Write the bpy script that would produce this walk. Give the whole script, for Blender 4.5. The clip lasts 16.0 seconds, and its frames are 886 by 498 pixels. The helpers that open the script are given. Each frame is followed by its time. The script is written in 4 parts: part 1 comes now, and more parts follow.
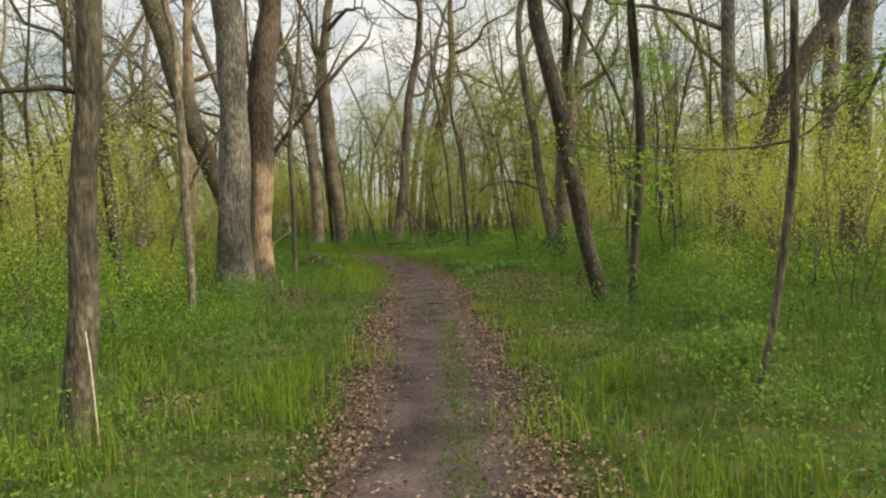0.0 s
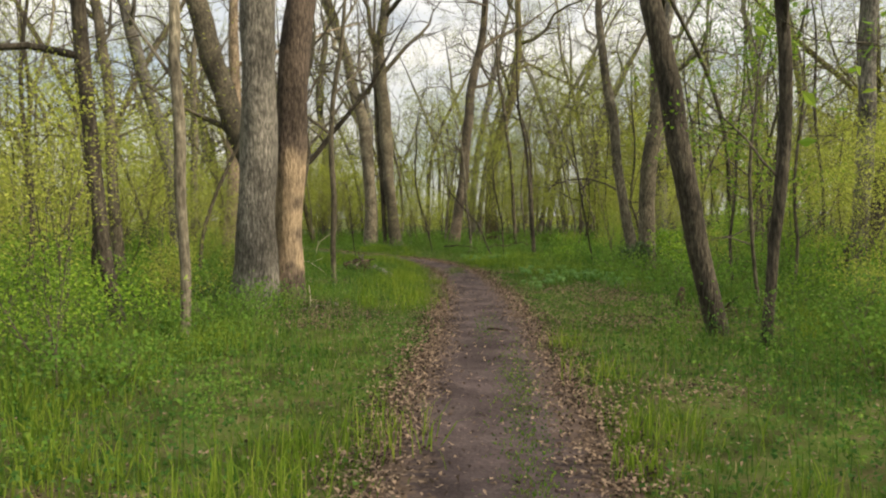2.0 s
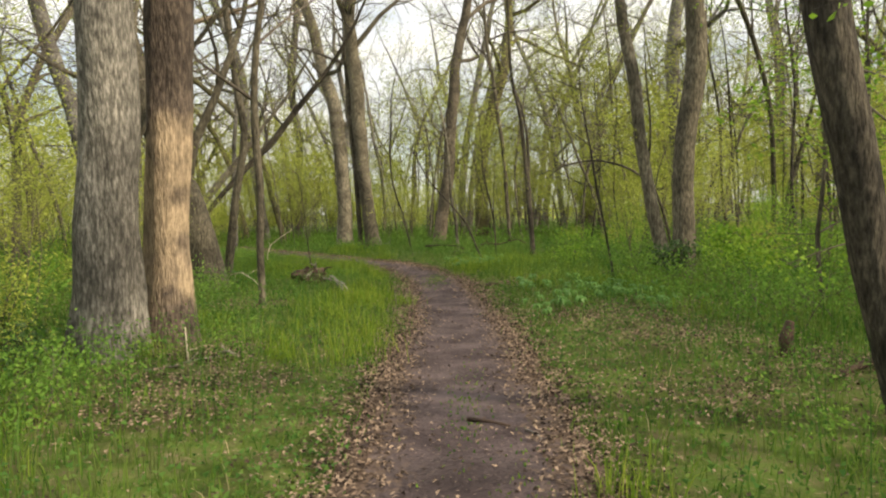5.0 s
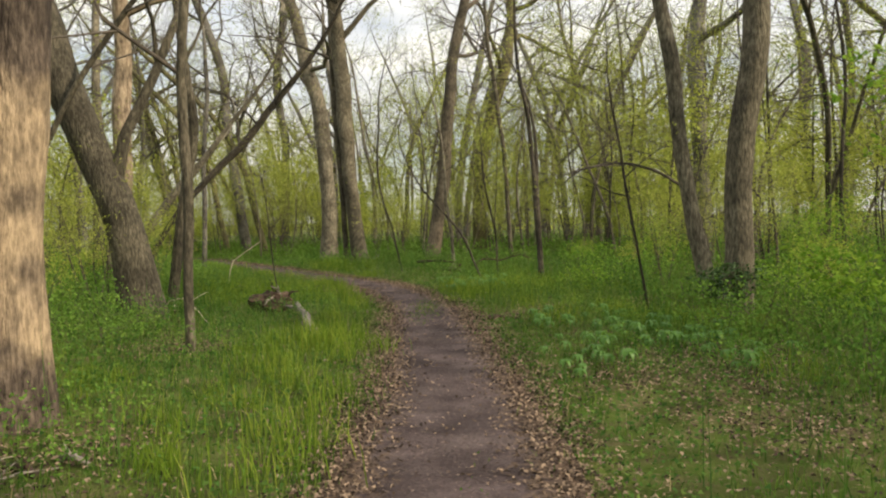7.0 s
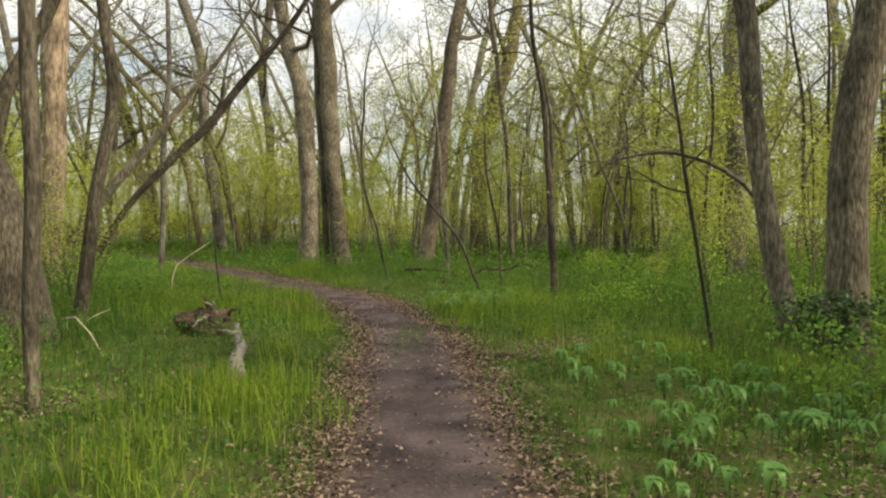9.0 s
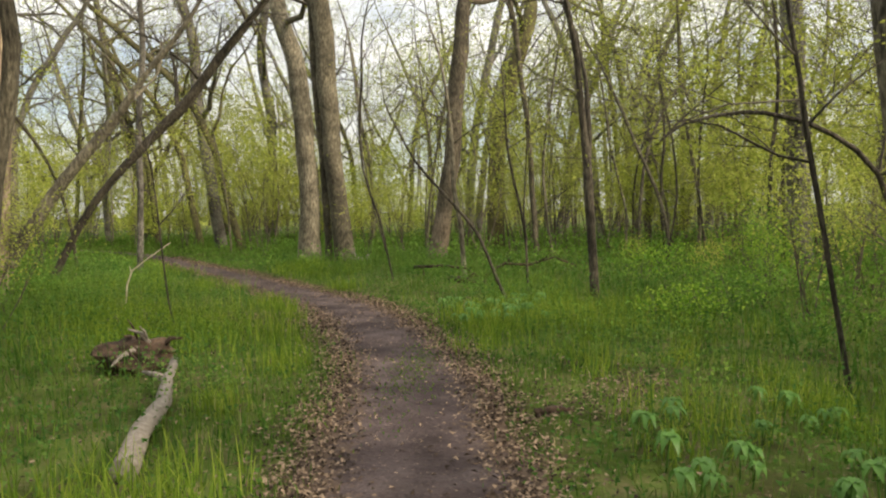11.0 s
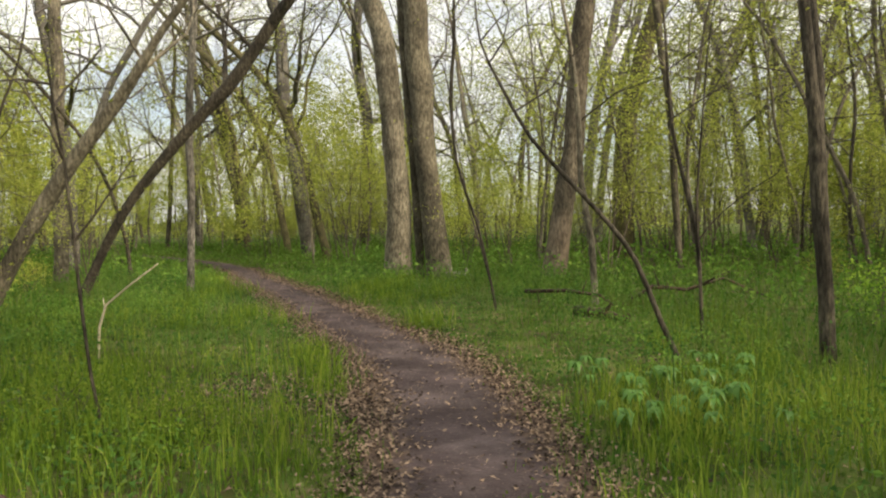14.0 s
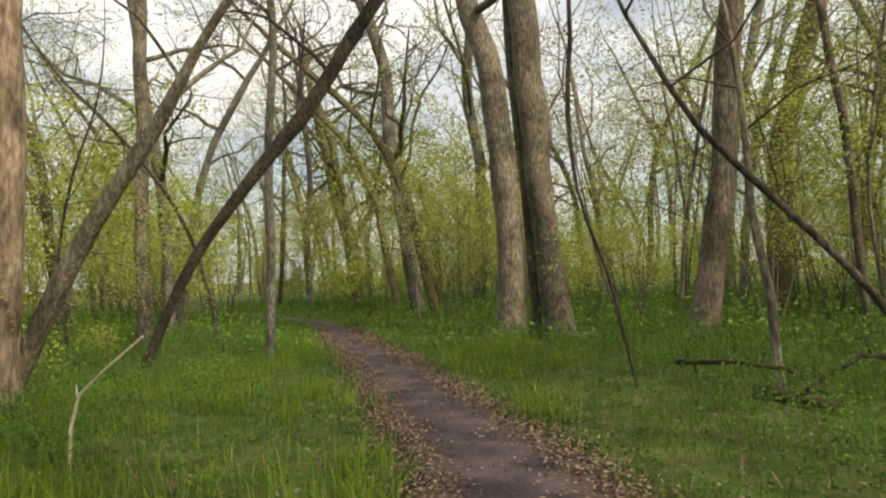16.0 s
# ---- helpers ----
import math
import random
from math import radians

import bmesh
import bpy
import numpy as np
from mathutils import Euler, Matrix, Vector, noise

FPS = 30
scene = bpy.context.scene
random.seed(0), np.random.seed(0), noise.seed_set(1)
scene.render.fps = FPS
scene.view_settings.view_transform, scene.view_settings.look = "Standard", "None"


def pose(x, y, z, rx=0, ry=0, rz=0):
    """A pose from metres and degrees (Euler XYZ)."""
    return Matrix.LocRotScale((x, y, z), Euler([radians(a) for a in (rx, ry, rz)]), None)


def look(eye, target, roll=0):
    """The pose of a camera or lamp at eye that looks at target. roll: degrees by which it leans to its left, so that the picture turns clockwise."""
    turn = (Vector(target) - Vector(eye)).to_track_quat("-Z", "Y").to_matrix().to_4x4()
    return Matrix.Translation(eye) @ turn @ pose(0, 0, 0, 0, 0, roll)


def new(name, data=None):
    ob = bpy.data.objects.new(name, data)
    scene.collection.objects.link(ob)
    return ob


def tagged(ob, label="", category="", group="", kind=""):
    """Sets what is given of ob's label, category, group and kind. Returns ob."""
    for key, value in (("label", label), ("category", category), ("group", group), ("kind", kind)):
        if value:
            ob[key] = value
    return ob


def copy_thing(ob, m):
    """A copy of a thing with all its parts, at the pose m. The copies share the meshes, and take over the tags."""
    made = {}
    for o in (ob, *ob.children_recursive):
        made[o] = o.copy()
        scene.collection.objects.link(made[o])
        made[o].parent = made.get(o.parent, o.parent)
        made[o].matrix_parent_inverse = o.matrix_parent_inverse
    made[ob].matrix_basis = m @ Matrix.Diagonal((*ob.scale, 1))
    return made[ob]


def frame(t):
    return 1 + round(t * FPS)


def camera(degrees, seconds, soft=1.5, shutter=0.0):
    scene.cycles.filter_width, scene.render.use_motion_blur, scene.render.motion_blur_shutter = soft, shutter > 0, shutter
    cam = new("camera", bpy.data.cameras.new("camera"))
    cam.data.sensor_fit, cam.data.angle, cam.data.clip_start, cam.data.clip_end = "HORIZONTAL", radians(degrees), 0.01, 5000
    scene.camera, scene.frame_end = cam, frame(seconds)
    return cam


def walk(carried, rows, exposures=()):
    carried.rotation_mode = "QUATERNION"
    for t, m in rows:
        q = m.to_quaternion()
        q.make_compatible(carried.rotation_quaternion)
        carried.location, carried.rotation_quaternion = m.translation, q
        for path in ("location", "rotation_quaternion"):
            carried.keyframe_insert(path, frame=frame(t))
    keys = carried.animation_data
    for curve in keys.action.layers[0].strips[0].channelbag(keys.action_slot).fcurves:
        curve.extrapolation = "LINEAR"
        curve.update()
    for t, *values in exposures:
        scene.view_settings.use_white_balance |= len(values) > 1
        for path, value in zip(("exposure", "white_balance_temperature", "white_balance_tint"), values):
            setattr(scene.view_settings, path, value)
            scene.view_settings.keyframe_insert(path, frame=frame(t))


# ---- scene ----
cam = camera(60.8, 16.0, soft=2.2)
METRES, EYE, TILT, LEAN, TURN = 23.4, 1.5, 0.0, 0.0, 0.0
ROWS = [
    (0.0, 0.0, 0.0, 0.0, -0.09, -2.63, 2.04),
    (0.5, -0.0015, 0.0291, -0.0008, 0.64, -2.73, -0.08),
    (1.0, -0.0002, 0.0606, -0.0003, 2.32, -2.79, 0.99),
    (1.5, -0.0035, 0.0893, -0.0004, 3.56, -3.63, 1.72),
    (2.0, -0.0034, 0.1199, -0.001, 4.43, -2.46, 0.68),
    (2.5, -0.0055, 0.1511, -0.0005, 4.19, -2.4, 0.13),
    (3.0, -0.0021, 0.185, -0.001, 4.06, -2.19, 1.06),
    (5.5, -0.0022, 0.3468, -0.0005, 3.86, -3.04, 1.73),
    (6.0, -0.0038, 0.3806, 0.0015, 3.9, -2.86, 1.35),
    (6.5, -0.0069, 0.4125, 0.0013, 3.34, -3.4, 1.34),
    (7.0, -0.0078, 0.4429, 0.0012, 3.59, -2.26, 1.31),
    (7.5, -0.0102, 0.4794, 0.0031, 2.98, -1.1, 3.59),
    (8.0, -0.0102, 0.5125, 0.0005, 3.03, -1.32, 1.96),
    (8.5, -0.0138, 0.5484, 0.002, 3.13, -4.17, 0.72),
    (9.0, -0.0151, 0.5806, -0.0013, 3.21, -1.96, -0.2),
    (11.5, -0.0217, 0.7242, 0.0005, 4.73, -3.04, 1.48),
    (12.0, -0.0243, 0.7537, -0.0, 5.02, -2.27, 1.44),
    (12.5, -0.0286, 0.7862, 0.001, 5.96, -1.73, -1.73),
    (13.0, -0.0329, 0.8188, 0.0014, 7.58, -3.36, -1.02),
    (13.5, -0.0396, 0.8493, -0.0, 8.29, -1.98, 0.32),
    (14.0, -0.0428, 0.8799, 0.0007, 12.64, -2.54, 1.35),
    (14.5, -0.0476, 0.9091, 0.0004, 15.98, -1.44, 2.41),
    (15.0, -0.0527, 0.9392, -0.0003, 17.4, 0.03, 2.33),
    (15.5, -0.06, 0.9683, -0.0011, 19.49, 0.07, 0.52),
    (16.0, -0.0662, 0.9935, -0.0023, 21.86, 1.83, 2.53),
]
walk(cam, [(t, pose(0, 0, EYE, TILT, LEAN, TURN) @ pose(METRES * x, METRES * y, METRES * z, 90 + pitch, roll, yaw)) for t, x, y, z, yaw, pitch, roll in ROWS],
     exposures=[(0, -0.07), (1.0, 0.02), (3.2, -0.04), (5.5, 0.3), (6.5, 0.05), (7.2, 0.1), (8.2, 0.05), (9.0, 0.18), (11.5, 0.22), (12.5, 0.16), (13.2, 0.28), (14.5, 0.1), (16.0, -0.06)])

# ---- light ----
SUN_ELEVATION, SUN_AZIMUTH = 30.0, 114.0   # azimuth clockwise from +y: from the right, a little behind the walker

world = bpy.data.worlds.new("sky")
scene.world = world
world.use_nodes = True
wn, wl = world.node_tree.nodes, world.node_tree.links
wn.clear()
w_out = wn.new("ShaderNodeOutputWorld")
w_back = wn.new("ShaderNodeBackground")
w_cloud = wn.new("ShaderNodeBackground")
w_mix = wn.new("ShaderNodeMixShader")
w_sky = wn.new("ShaderNodeTexSky")
w_sky.sky_type = "NISHITA"
w_sky.sun_disc = False
w_sky.sun_elevation = radians(SUN_ELEVATION)
w_sky.sun_rotation = radians(SUN_AZIMUTH)
w_back.inputs["Strength"].default_value = 0.12
w_cloud.inputs["Color"].default_value = (1.0, 0.97, 0.91, 1)
CLOUD_HORIZON = 0.74   # overcast: brighter overhead than at the horizon
w_co = wn.new("ShaderNodeTexCoord")
w_map = wn.new("ShaderNodeMapping")
w_map.inputs["Scale"].default_value = (1, 1, 3.0)
w_noise = wn.new("ShaderNodeTexNoise")
w_noise.inputs["Scale"].default_value = 2.6
w_noise.inputs["Detail"].default_value = 6
w_ramp = wn.new("ShaderNodeValToRGB")
w_ramp.color_ramp.elements[0].position, w_ramp.color_ramp.elements[1].position = 0.34, 0.58
w_ramp.color_ramp.elements[0].color = (0.25, 0.25, 0.25, 1)
wl.new(w_co.outputs["Generated"], w_map.inputs["Vector"])
wl.new(w_map.outputs["Vector"], w_noise.inputs["Vector"])
wl.new(w_noise.outputs["Fac"], w_ramp.inputs["Fac"])
wl.new(w_ramp.outputs["Color"], w_mix.inputs["Fac"])
w_sep, w_mul, w_add = wn.new("ShaderNodeSeparateXYZ"), wn.new("ShaderNodeMath"), wn.new("ShaderNodeMath")
w_mul.operation, w_add.operation = "MULTIPLY", "ADD"
w_mul.use_clamp = True
w_mul.inputs[1].default_value = 1.0
w_str = wn.new("ShaderNodeMath")
w_str.operation = "MULTIPLY"
w_str.inputs[1].default_value = 2.1 * CLOUD_HORIZON
w_add.inputs[1].default_value = CLOUD_HORIZON
wl.new(w_co.outputs["Generated"], w_sep.inputs["Vector"])
wl.new(w_sep.outputs["Z"], w_mul.inputs[0])
wl.new(w_mul.outputs["Value"], w_str.inputs[0])
wl.new(w_str.outputs["Value"], w_add.inputs[0])
wl.new(w_add.outputs["Value"], w_cloud.inputs["Strength"])
wl.new(w_sky.outputs["Color"], w_back.inputs["Color"])
wl.new(w_back.outputs["Background"], w_mix.inputs[1])
wl.new(w_cloud.outputs["Background"], w_mix.inputs[2])
wl.new(w_mix.outputs["Shader"], w_out.inputs["Surface"])

sun_data = bpy.data.lights.new("sun", "SUN")
sun_data.energy, sun_data.angle, sun_data.color = 5.0, radians(4.0), (1.0, 0.84, 0.64)
sun = new("sun", sun_data)
_az, _el = radians(SUN_AZIMUTH), radians(SUN_ELEVATION)
SUN_FROM = Vector((math.sin(_az) * math.cos(_el), math.cos(_az) * math.cos(_el), math.sin(_el)))
sun.matrix_world = look(SUN_FROM * 60, (0, 0, 0))


# ---- materials ----
def material(name, colours, scale=4.0, detail=6.0, rough=0.85, bump=0.3, bump_scale=40.0, stretch=(1, 1, 1), island=0.0,
             thing=0.0, translucent=0.0, sheen=0.0, fleck=None, fleck_scale=60.0, fleck_at=0.62, sunlit_scar=None, specular=0.25, blotch=0.0, spread=0.4, verge=None):
    """Noise-mixed colours at two scales with bump; island/thing: how far each piece or thing varies in brightness and hue."""
    m = bpy.data.materials.new(name)
    m.use_nodes = True
    n, l = m.node_tree.nodes, m.node_tree.links
    n.clear()
    out, bsdf = n.new("ShaderNodeOutputMaterial"), n.new("ShaderNodeBsdfPrincipled")
    geo, co, mp = n.new("ShaderNodeNewGeometry"), n.new("ShaderNodeTexCoord"), n.new("ShaderNodeMapping")
    mp.inputs["Scale"].default_value = stretch
    l.new(geo.outputs["Position"], mp.inputs["Vector"])
    t1 = n.new("ShaderNodeTexNoise")
    t1.inputs["Scale"].default_value, t1.inputs["Detail"].default_value = scale, detail
    t1.inputs["Roughness"].default_value = 0.65
    l.new(mp.outputs["Vector"], t1.inputs["Vector"])
    ramp = n.new("ShaderNodeValToRGB")
    els = ramp.color_ramp.elements
    while len(els) < len(colours):
        els.new(0.5)
    for i, c in enumerate(colours):
        els[i].position, els[i].color = 0.5 - spread / 2 + spread * i / max(1, len(colours) - 1), (*c, 1)
    fac = t1.outputs["Fac"]
    if island:
        mix = n.new("ShaderNodeMix")
        mix.data_type = "FLOAT"
        mix.inputs[0].default_value = island
        l.new(t1.outputs["Fac"], mix.inputs[2])
        l.new(geo.outputs["Random Per Island"], mix.inputs[3])
        fac = mix.outputs[0]
    l.new(fac, ramp.inputs["Fac"])
    colour = ramp.outputs["Color"]
    if fleck:
        t3 = n.new("ShaderNodeTexNoise")
        t3.inputs["Scale"].default_value, t3.inputs["Detail"].default_value = fleck_scale, 3.0
        l.new(mp.outputs["Vector"], t3.inputs["Vector"])
        fr = n.new("ShaderNodeValToRGB")
        fr.color_ramp.elements[0].position, fr.color_ramp.elements[1].position = fleck_at, fleck_at + 0.08
        l.new(t3.outputs["Fac"], fr.inputs["Fac"])
        fm = n.new("ShaderNodeMix")
        fm.data_type = "RGBA"
        l.new(fr.outputs["Color"], fm.inputs[0])
        l.new(colour, fm.inputs[6])
        fm.inputs[7].default_value = (*fleck, 1)
        colour = fm.outputs[2]
    if blotch:
        # darker and paler areas of lichen, damp and old bark
        t5, r5, hs = n.new("ShaderNodeTexNoise"), n.new("ShaderNodeMapRange"), n.new("ShaderNodeHueSaturation")
        t5.inputs["Scale"].default_value, t5.inputs["Detail"].default_value = 1.7, 5.0
        l.new(geo.outputs["Position"], t5.inputs["Vector"])
        r5.inputs["From Min"].default_value, r5.inputs["From Max"].default_value = 0.36, 0.64
        r5.inputs["To Min"].default_value, r5.inputs["To Max"].default_value = 1 - blotch, 1 + blotch
        l.new(t5.outputs["Fac"], r5.inputs["Value"])
        l.new(r5.outputs["Result"], hs.inputs["Value"])
        l.new(colour, hs.inputs["Color"])
        colour = hs.outputs["Color"]
    if verge:
        # trodden leaf mulch towards both edges of the trail
        at, nz, av, rv, vm = (n.new(k) for k in ("ShaderNodeAttribute", "ShaderNodeTexNoise", "ShaderNodeMath", "ShaderNodeMapRange", "ShaderNodeMix"))
        at.attribute_name = "across"
        nz.inputs["Scale"].default_value, nz.inputs["Detail"].default_value = 14.0, 6.0
        l.new(geo.outputs["Position"], nz.inputs["Vector"])
        av.operation = "MULTIPLY_ADD"
        av.inputs[1].default_value = 1.3
        l.new(nz.outputs["Fac"], av.inputs[0])
        l.new(at.outputs["Fac"], av.inputs[2])
        rv.inputs["From Min"].default_value, rv.inputs["From Max"].default_value = 1.12, 1.42
        l.new(av.outputs["Value"], rv.inputs["Value"])
        vm.data_type = "RGBA"
        l.new(rv.outputs["Result"], vm.inputs[0])
        l.new(colour, vm.inputs[6])
        vm.inputs[7].default_value = (*verge, 1)
        colour = vm.outputs[2]
    if sunlit_scar:
        # bare wood with sunlit paleness in the colour: (colour, lowest, highest height, cover, fade)
        sx, up, dn, sm, ad, t4 = (n.new(k) for k in ("ShaderNodeSeparateXYZ", "ShaderNodeMapRange", "ShaderNodeMapRange", "ShaderNodeMath", "ShaderNodeMath", "ShaderNodeTexNoise"))
        l.new(geo.outputs["Position"], sx.inputs["Vector"])
        for node, a, b in ((up, sunlit_scar[1], sunlit_scar[1] + 0.7), (dn, sunlit_scar[2], sunlit_scar[2] - sunlit_scar[4])):
            node.inputs["From Min"].default_value, node.inputs["From Max"].default_value = a, b
            l.new(sx.outputs["Z"], node.inputs["Value"])
        sm.operation = "MULTIPLY"
        l.new(up.outputs["Result"], sm.inputs[0])
        l.new(dn.outputs["Result"], sm.inputs[1])
        t4.inputs["Scale"].default_value, t4.inputs["Detail"].default_value = 2.2, 6.0
        l.new(geo.outputs["Position"], t4.inputs["Vector"])
        ad.operation = "MULTIPLY_ADD"
        ad.inputs[1].default_value = 2.4
        l.new(t4.outputs["Fac"], ad.inputs[0])
        l.new(sm.outputs["Value"], ad.inputs[2])
        r4 = n.new("ShaderNodeMapRange")
        r4.inputs["To Max"].default_value = 0.8
        r4.inputs["From Min"].default_value, r4.inputs["From Max"].default_value = 1.2 + sunlit_scar[3], 1.75 + sunlit_scar[3]
        l.new(ad.outputs["Value"], r4.inputs["Value"])
        sc = n.new("ShaderNodeMix")
        sc.data_type = "RGBA"
        l.new(r4.outputs["Result"], sc.inputs[0])
        l.new(colour, sc.inputs[6])
        streak = n.new("ShaderNodeValToRGB")
        for e, p, k in zip(streak.color_ramp.elements, (0.36, 0.62), (0.5, 1.15)):
            e.position, e.color = p, (*(c * k for c in sunlit_scar[0]), 1)
        l.new(t1.outputs["Fac"], streak.inputs["Fac"])
        l.new(streak.outputs["Color"], sc.inputs[7])
        colour = sc.outputs[2]
    if thing:
        info, hsv, mr = n.new("ShaderNodeObjectInfo"), n.new("ShaderNodeHueSaturation"), n.new("ShaderNodeMapRange")
        mr.inputs["To Min"].default_value, mr.inputs["To Max"].default_value = 1 - thing, 1 + thing
        l.new(info.outputs["Random"], mr.inputs["Value"])
        l.new(mr.outputs["Result"], hsv.inputs["Value"])
        l.new(colour, hsv.inputs["Color"])
        colour = hsv.outputs["Color"]
    l.new(colour, bsdf.inputs["Base Color"])
    bsdf.inputs["Roughness"].default_value = rough
    bsdf.inputs["Specular IOR Level"].default_value = specular
    if bump:
        t2, b = n.new("ShaderNodeTexNoise"), n.new("ShaderNodeBump")
        t2.inputs["Scale"].default_value, t2.inputs["Detail"].default_value = bump_scale, 5.0
        l.new(mp.outputs["Vector"], t2.inputs["Vector"])
        l.new(t2.outputs["Fac"], b.inputs["Height"])
        b.inputs["Strength"].default_value, b.inputs["Distance"].default_value = bump, 0.03
        l.new(b.outputs["Normal"], bsdf.inputs["Normal"])
    surface = bsdf.outputs["BSDF"]
    if translucent:
        tr, ms = n.new("ShaderNodeBsdfTranslucent"), n.new("ShaderNodeMixShader")
        l.new(colour, tr.inputs["Color"])
        ms.inputs["Fac"].default_value = translucent
        l.new(surface, ms.inputs[1])
        l.new(tr.outputs["BSDF"], ms.inputs[2])
        surface = ms.outputs["Shader"]
    l.new(surface, out.inputs["Surface"])
    return m


BARK = (13, 13, 3.6)   # bark runs in upright furrows
bark_grey = material("bark_grey", [(0.042, 0.039, 0.032), (0.112, 0.104, 0.085), (0.24, 0.222, 0.188)], 2.4, 8, 0.95, 1.0, 3, BARK, blotch=0.4, spread=0.3, thing=0.2)
bark_brown = material("bark_brown", [(0.036, 0.032, 0.022), (0.088, 0.077, 0.053), (0.17, 0.15, 0.105)], 2.2, 8, 0.95, 1.0, 3, BARK, blotch=0.4, spread=0.3, thing=0.25)
bark_dark = material("bark_dark", [(0.019, 0.016, 0.012), (0.050, 0.043, 0.031), (0.105, 0.091, 0.066)], 2.2, 8, 0.95, 1.0, 3, BARK, blotch=0.4, spread=0.3, thing=0.15)
# the tan patch carries sunlight in its colour as well as bare wood
bark_sunlit_scar = material("bark_sunlit_scar", [(0.034, 0.026, 0.020), (0.080, 0.062, 0.047), (0.15, 0.118, 0.088)], 2.2, 8, 0.95, 1.0, 3, BARK, blotch=0.4, spread=0.3,
                        sunlit_scar=((0.46, 0.35, 0.22), 0.05, 2.95, 0.52, 0.6))
# pale strips low on the trunk: sunlight painted into the bark colour
bark_sunlit_strips = material("bark_sunlit_strips", [(0.035, 0.029, 0.02), (0.09, 0.075, 0.053), (0.18, 0.155, 0.11)], 2.0, 8, 0.95, 1.0, 3, BARK, blotch=0.4, spread=0.3,
                         sunlit_scar=((0.25, 0.195, 0.14), -0.5, 2.6, 0.62, 1.3))
bark_bare = material("bark_bare", [(0.10, 0.075, 0.052), (0.24, 0.185, 0.125), (0.40, 0.32, 0.22)], 1.2, 8, 0.9, 0.9, 5, BARK, blotch=0.4, spread=0.3)
bark_moss = material("bark_moss", [(0.04, 0.035, 0.022), (0.09, 0.08, 0.04), (0.14, 0.13, 0.05)], 1.6, 8, 0.95, 0.9, 3, BARK, blotch=0.4, spread=0.3, thing=0.2)
bark_twig = material("bark_twig", [(0.055, 0.046, 0.036), (0.12, 0.10, 0.075)], 9, 3, 0.9, 0, thing=0.25)
bark_pale = material("bark_pale", [(0.06, 0.053, 0.037), (0.145, 0.128, 0.092), (0.28, 0.25, 0.18)], 2.0, 7, 0.95, 0.8, 3, BARK, blotch=0.4, spread=0.3, thing=0.2)
bleached_wood = material("bleached_wood", [(0.34, 0.28, 0.19), (0.52, 0.45, 0.33), (0.68, 0.60, 0.46)], 6.0, 6, 0.85, 0.5, 14, (3, 3, 3))
dead_wood = material("dead_wood", [(0.11, 0.095, 0.075), (0.20, 0.175, 0.145), (0.31, 0.28, 0.24)], 6.0, 7, 0.9, 0.8, 10, (3, 3, 3), spread=0.5)
rotten_wood = material("rotten_wood", [(0.02, 0.014, 0.01), (0.06, 0.04, 0.028), (0.12, 0.08, 0.05)], 9, 6, 0.95, 1.0, 20)
leaf_young = material("leaf_young", [(0.25, 0.31, 0.05), (0.38, 0.43, 0.075), (0.52, 0.55, 0.12)], 0.35, 3, 0.8, 0, island=0.55, thing=0.15, translucent=0.5, specular=0.08)
leaf_green = material("leaf_green", [(0.13, 0.25, 0.022), (0.21, 0.36, 0.035), (0.31, 0.45, 0.055)], 0.8, 3, 0.7, 0, island=0.6, thing=0.15, translucent=0.45, specular=0.12)
leaf_bud = material("leaf_bud", [(0.23, 0.27, 0.05), (0.37, 0.385, 0.08)], 0.5, 3, 0.8, 0, island=0.6, thing=0.15, translucent=0.45, specular=0.08)
grass_mat = material("grass", [(0.042, 0.108, 0.016), (0.084, 0.172, 0.024), (0.15, 0.225, 0.036), (0.12, 0.15, 0.045)], 0.7, 5, 0.8, 0, island=0.32, spread=0.32, translucent=0.45, specular=0.06)
tuft_mat = material("tall_grass", [(0.095, 0.17, 0.018), (0.17, 0.265, 0.028), (0.27, 0.335, 0.05)], 0.6, 3, 0.8, 0, island=0.4, translucent=0.5, specular=0.08)
herb_mat = material("herb", [(0.040, 0.105, 0.024), (0.082, 0.165, 0.034), (0.14, 0.205, 0.048)], 0.7, 4, 0.85, 0, island=0.3, translucent=0.4, specular=0.05)
# brighter copy of herb: the light on farther undergrowth is in its colour
herb_lit = material("herb_lit", [(0.085, 0.185, 0.030), (0.145, 0.265, 0.042), (0.215, 0.32, 0.058)], 0.6, 5, 0.85, 0, island=0.25, translucent=0.4, specular=0.05)
plant_mat = material("plant_leaf", [(0.06, 0.155, 0.025), (0.13, 0.265, 0.05)], 3, 3, 0.42, 0, island=0.5, translucent=0.35, specular=0.3)
ivy_mat = material("ivy", [(0.02, 0.05, 0.01), (0.05, 0.10, 0.02)], 3, 3, 0.5, 0, island=0.6, translucent=0.2)
straw_mat = material("straw", [(0.28, 0.22, 0.11), (0.46, 0.38, 0.22)], 3, 3, 0.8, 0, island=0.6, translucent=0.2)
litter_mat = material("leaf_litter", [(0.034, 0.025, 0.018), (0.115, 0.082, 0.058), (0.29, 0.215, 0.15)], 2, 3, 0.8, 0, island=0.85, translucent=0.12, specular=0.1)
dirt_mat = material("dirt", [(0.040, 0.030, 0.029), (0.070, 0.053, 0.051), (0.108, 0.085, 0.080)], 1.6, 10, 0.95, 0.9, 26,
                    fleck=(0.22, 0.165, 0.13), fleck_scale=38, fleck_at=0.64, specular=0.1, blotch=0.3, verge=(0.115, 0.082, 0.06))
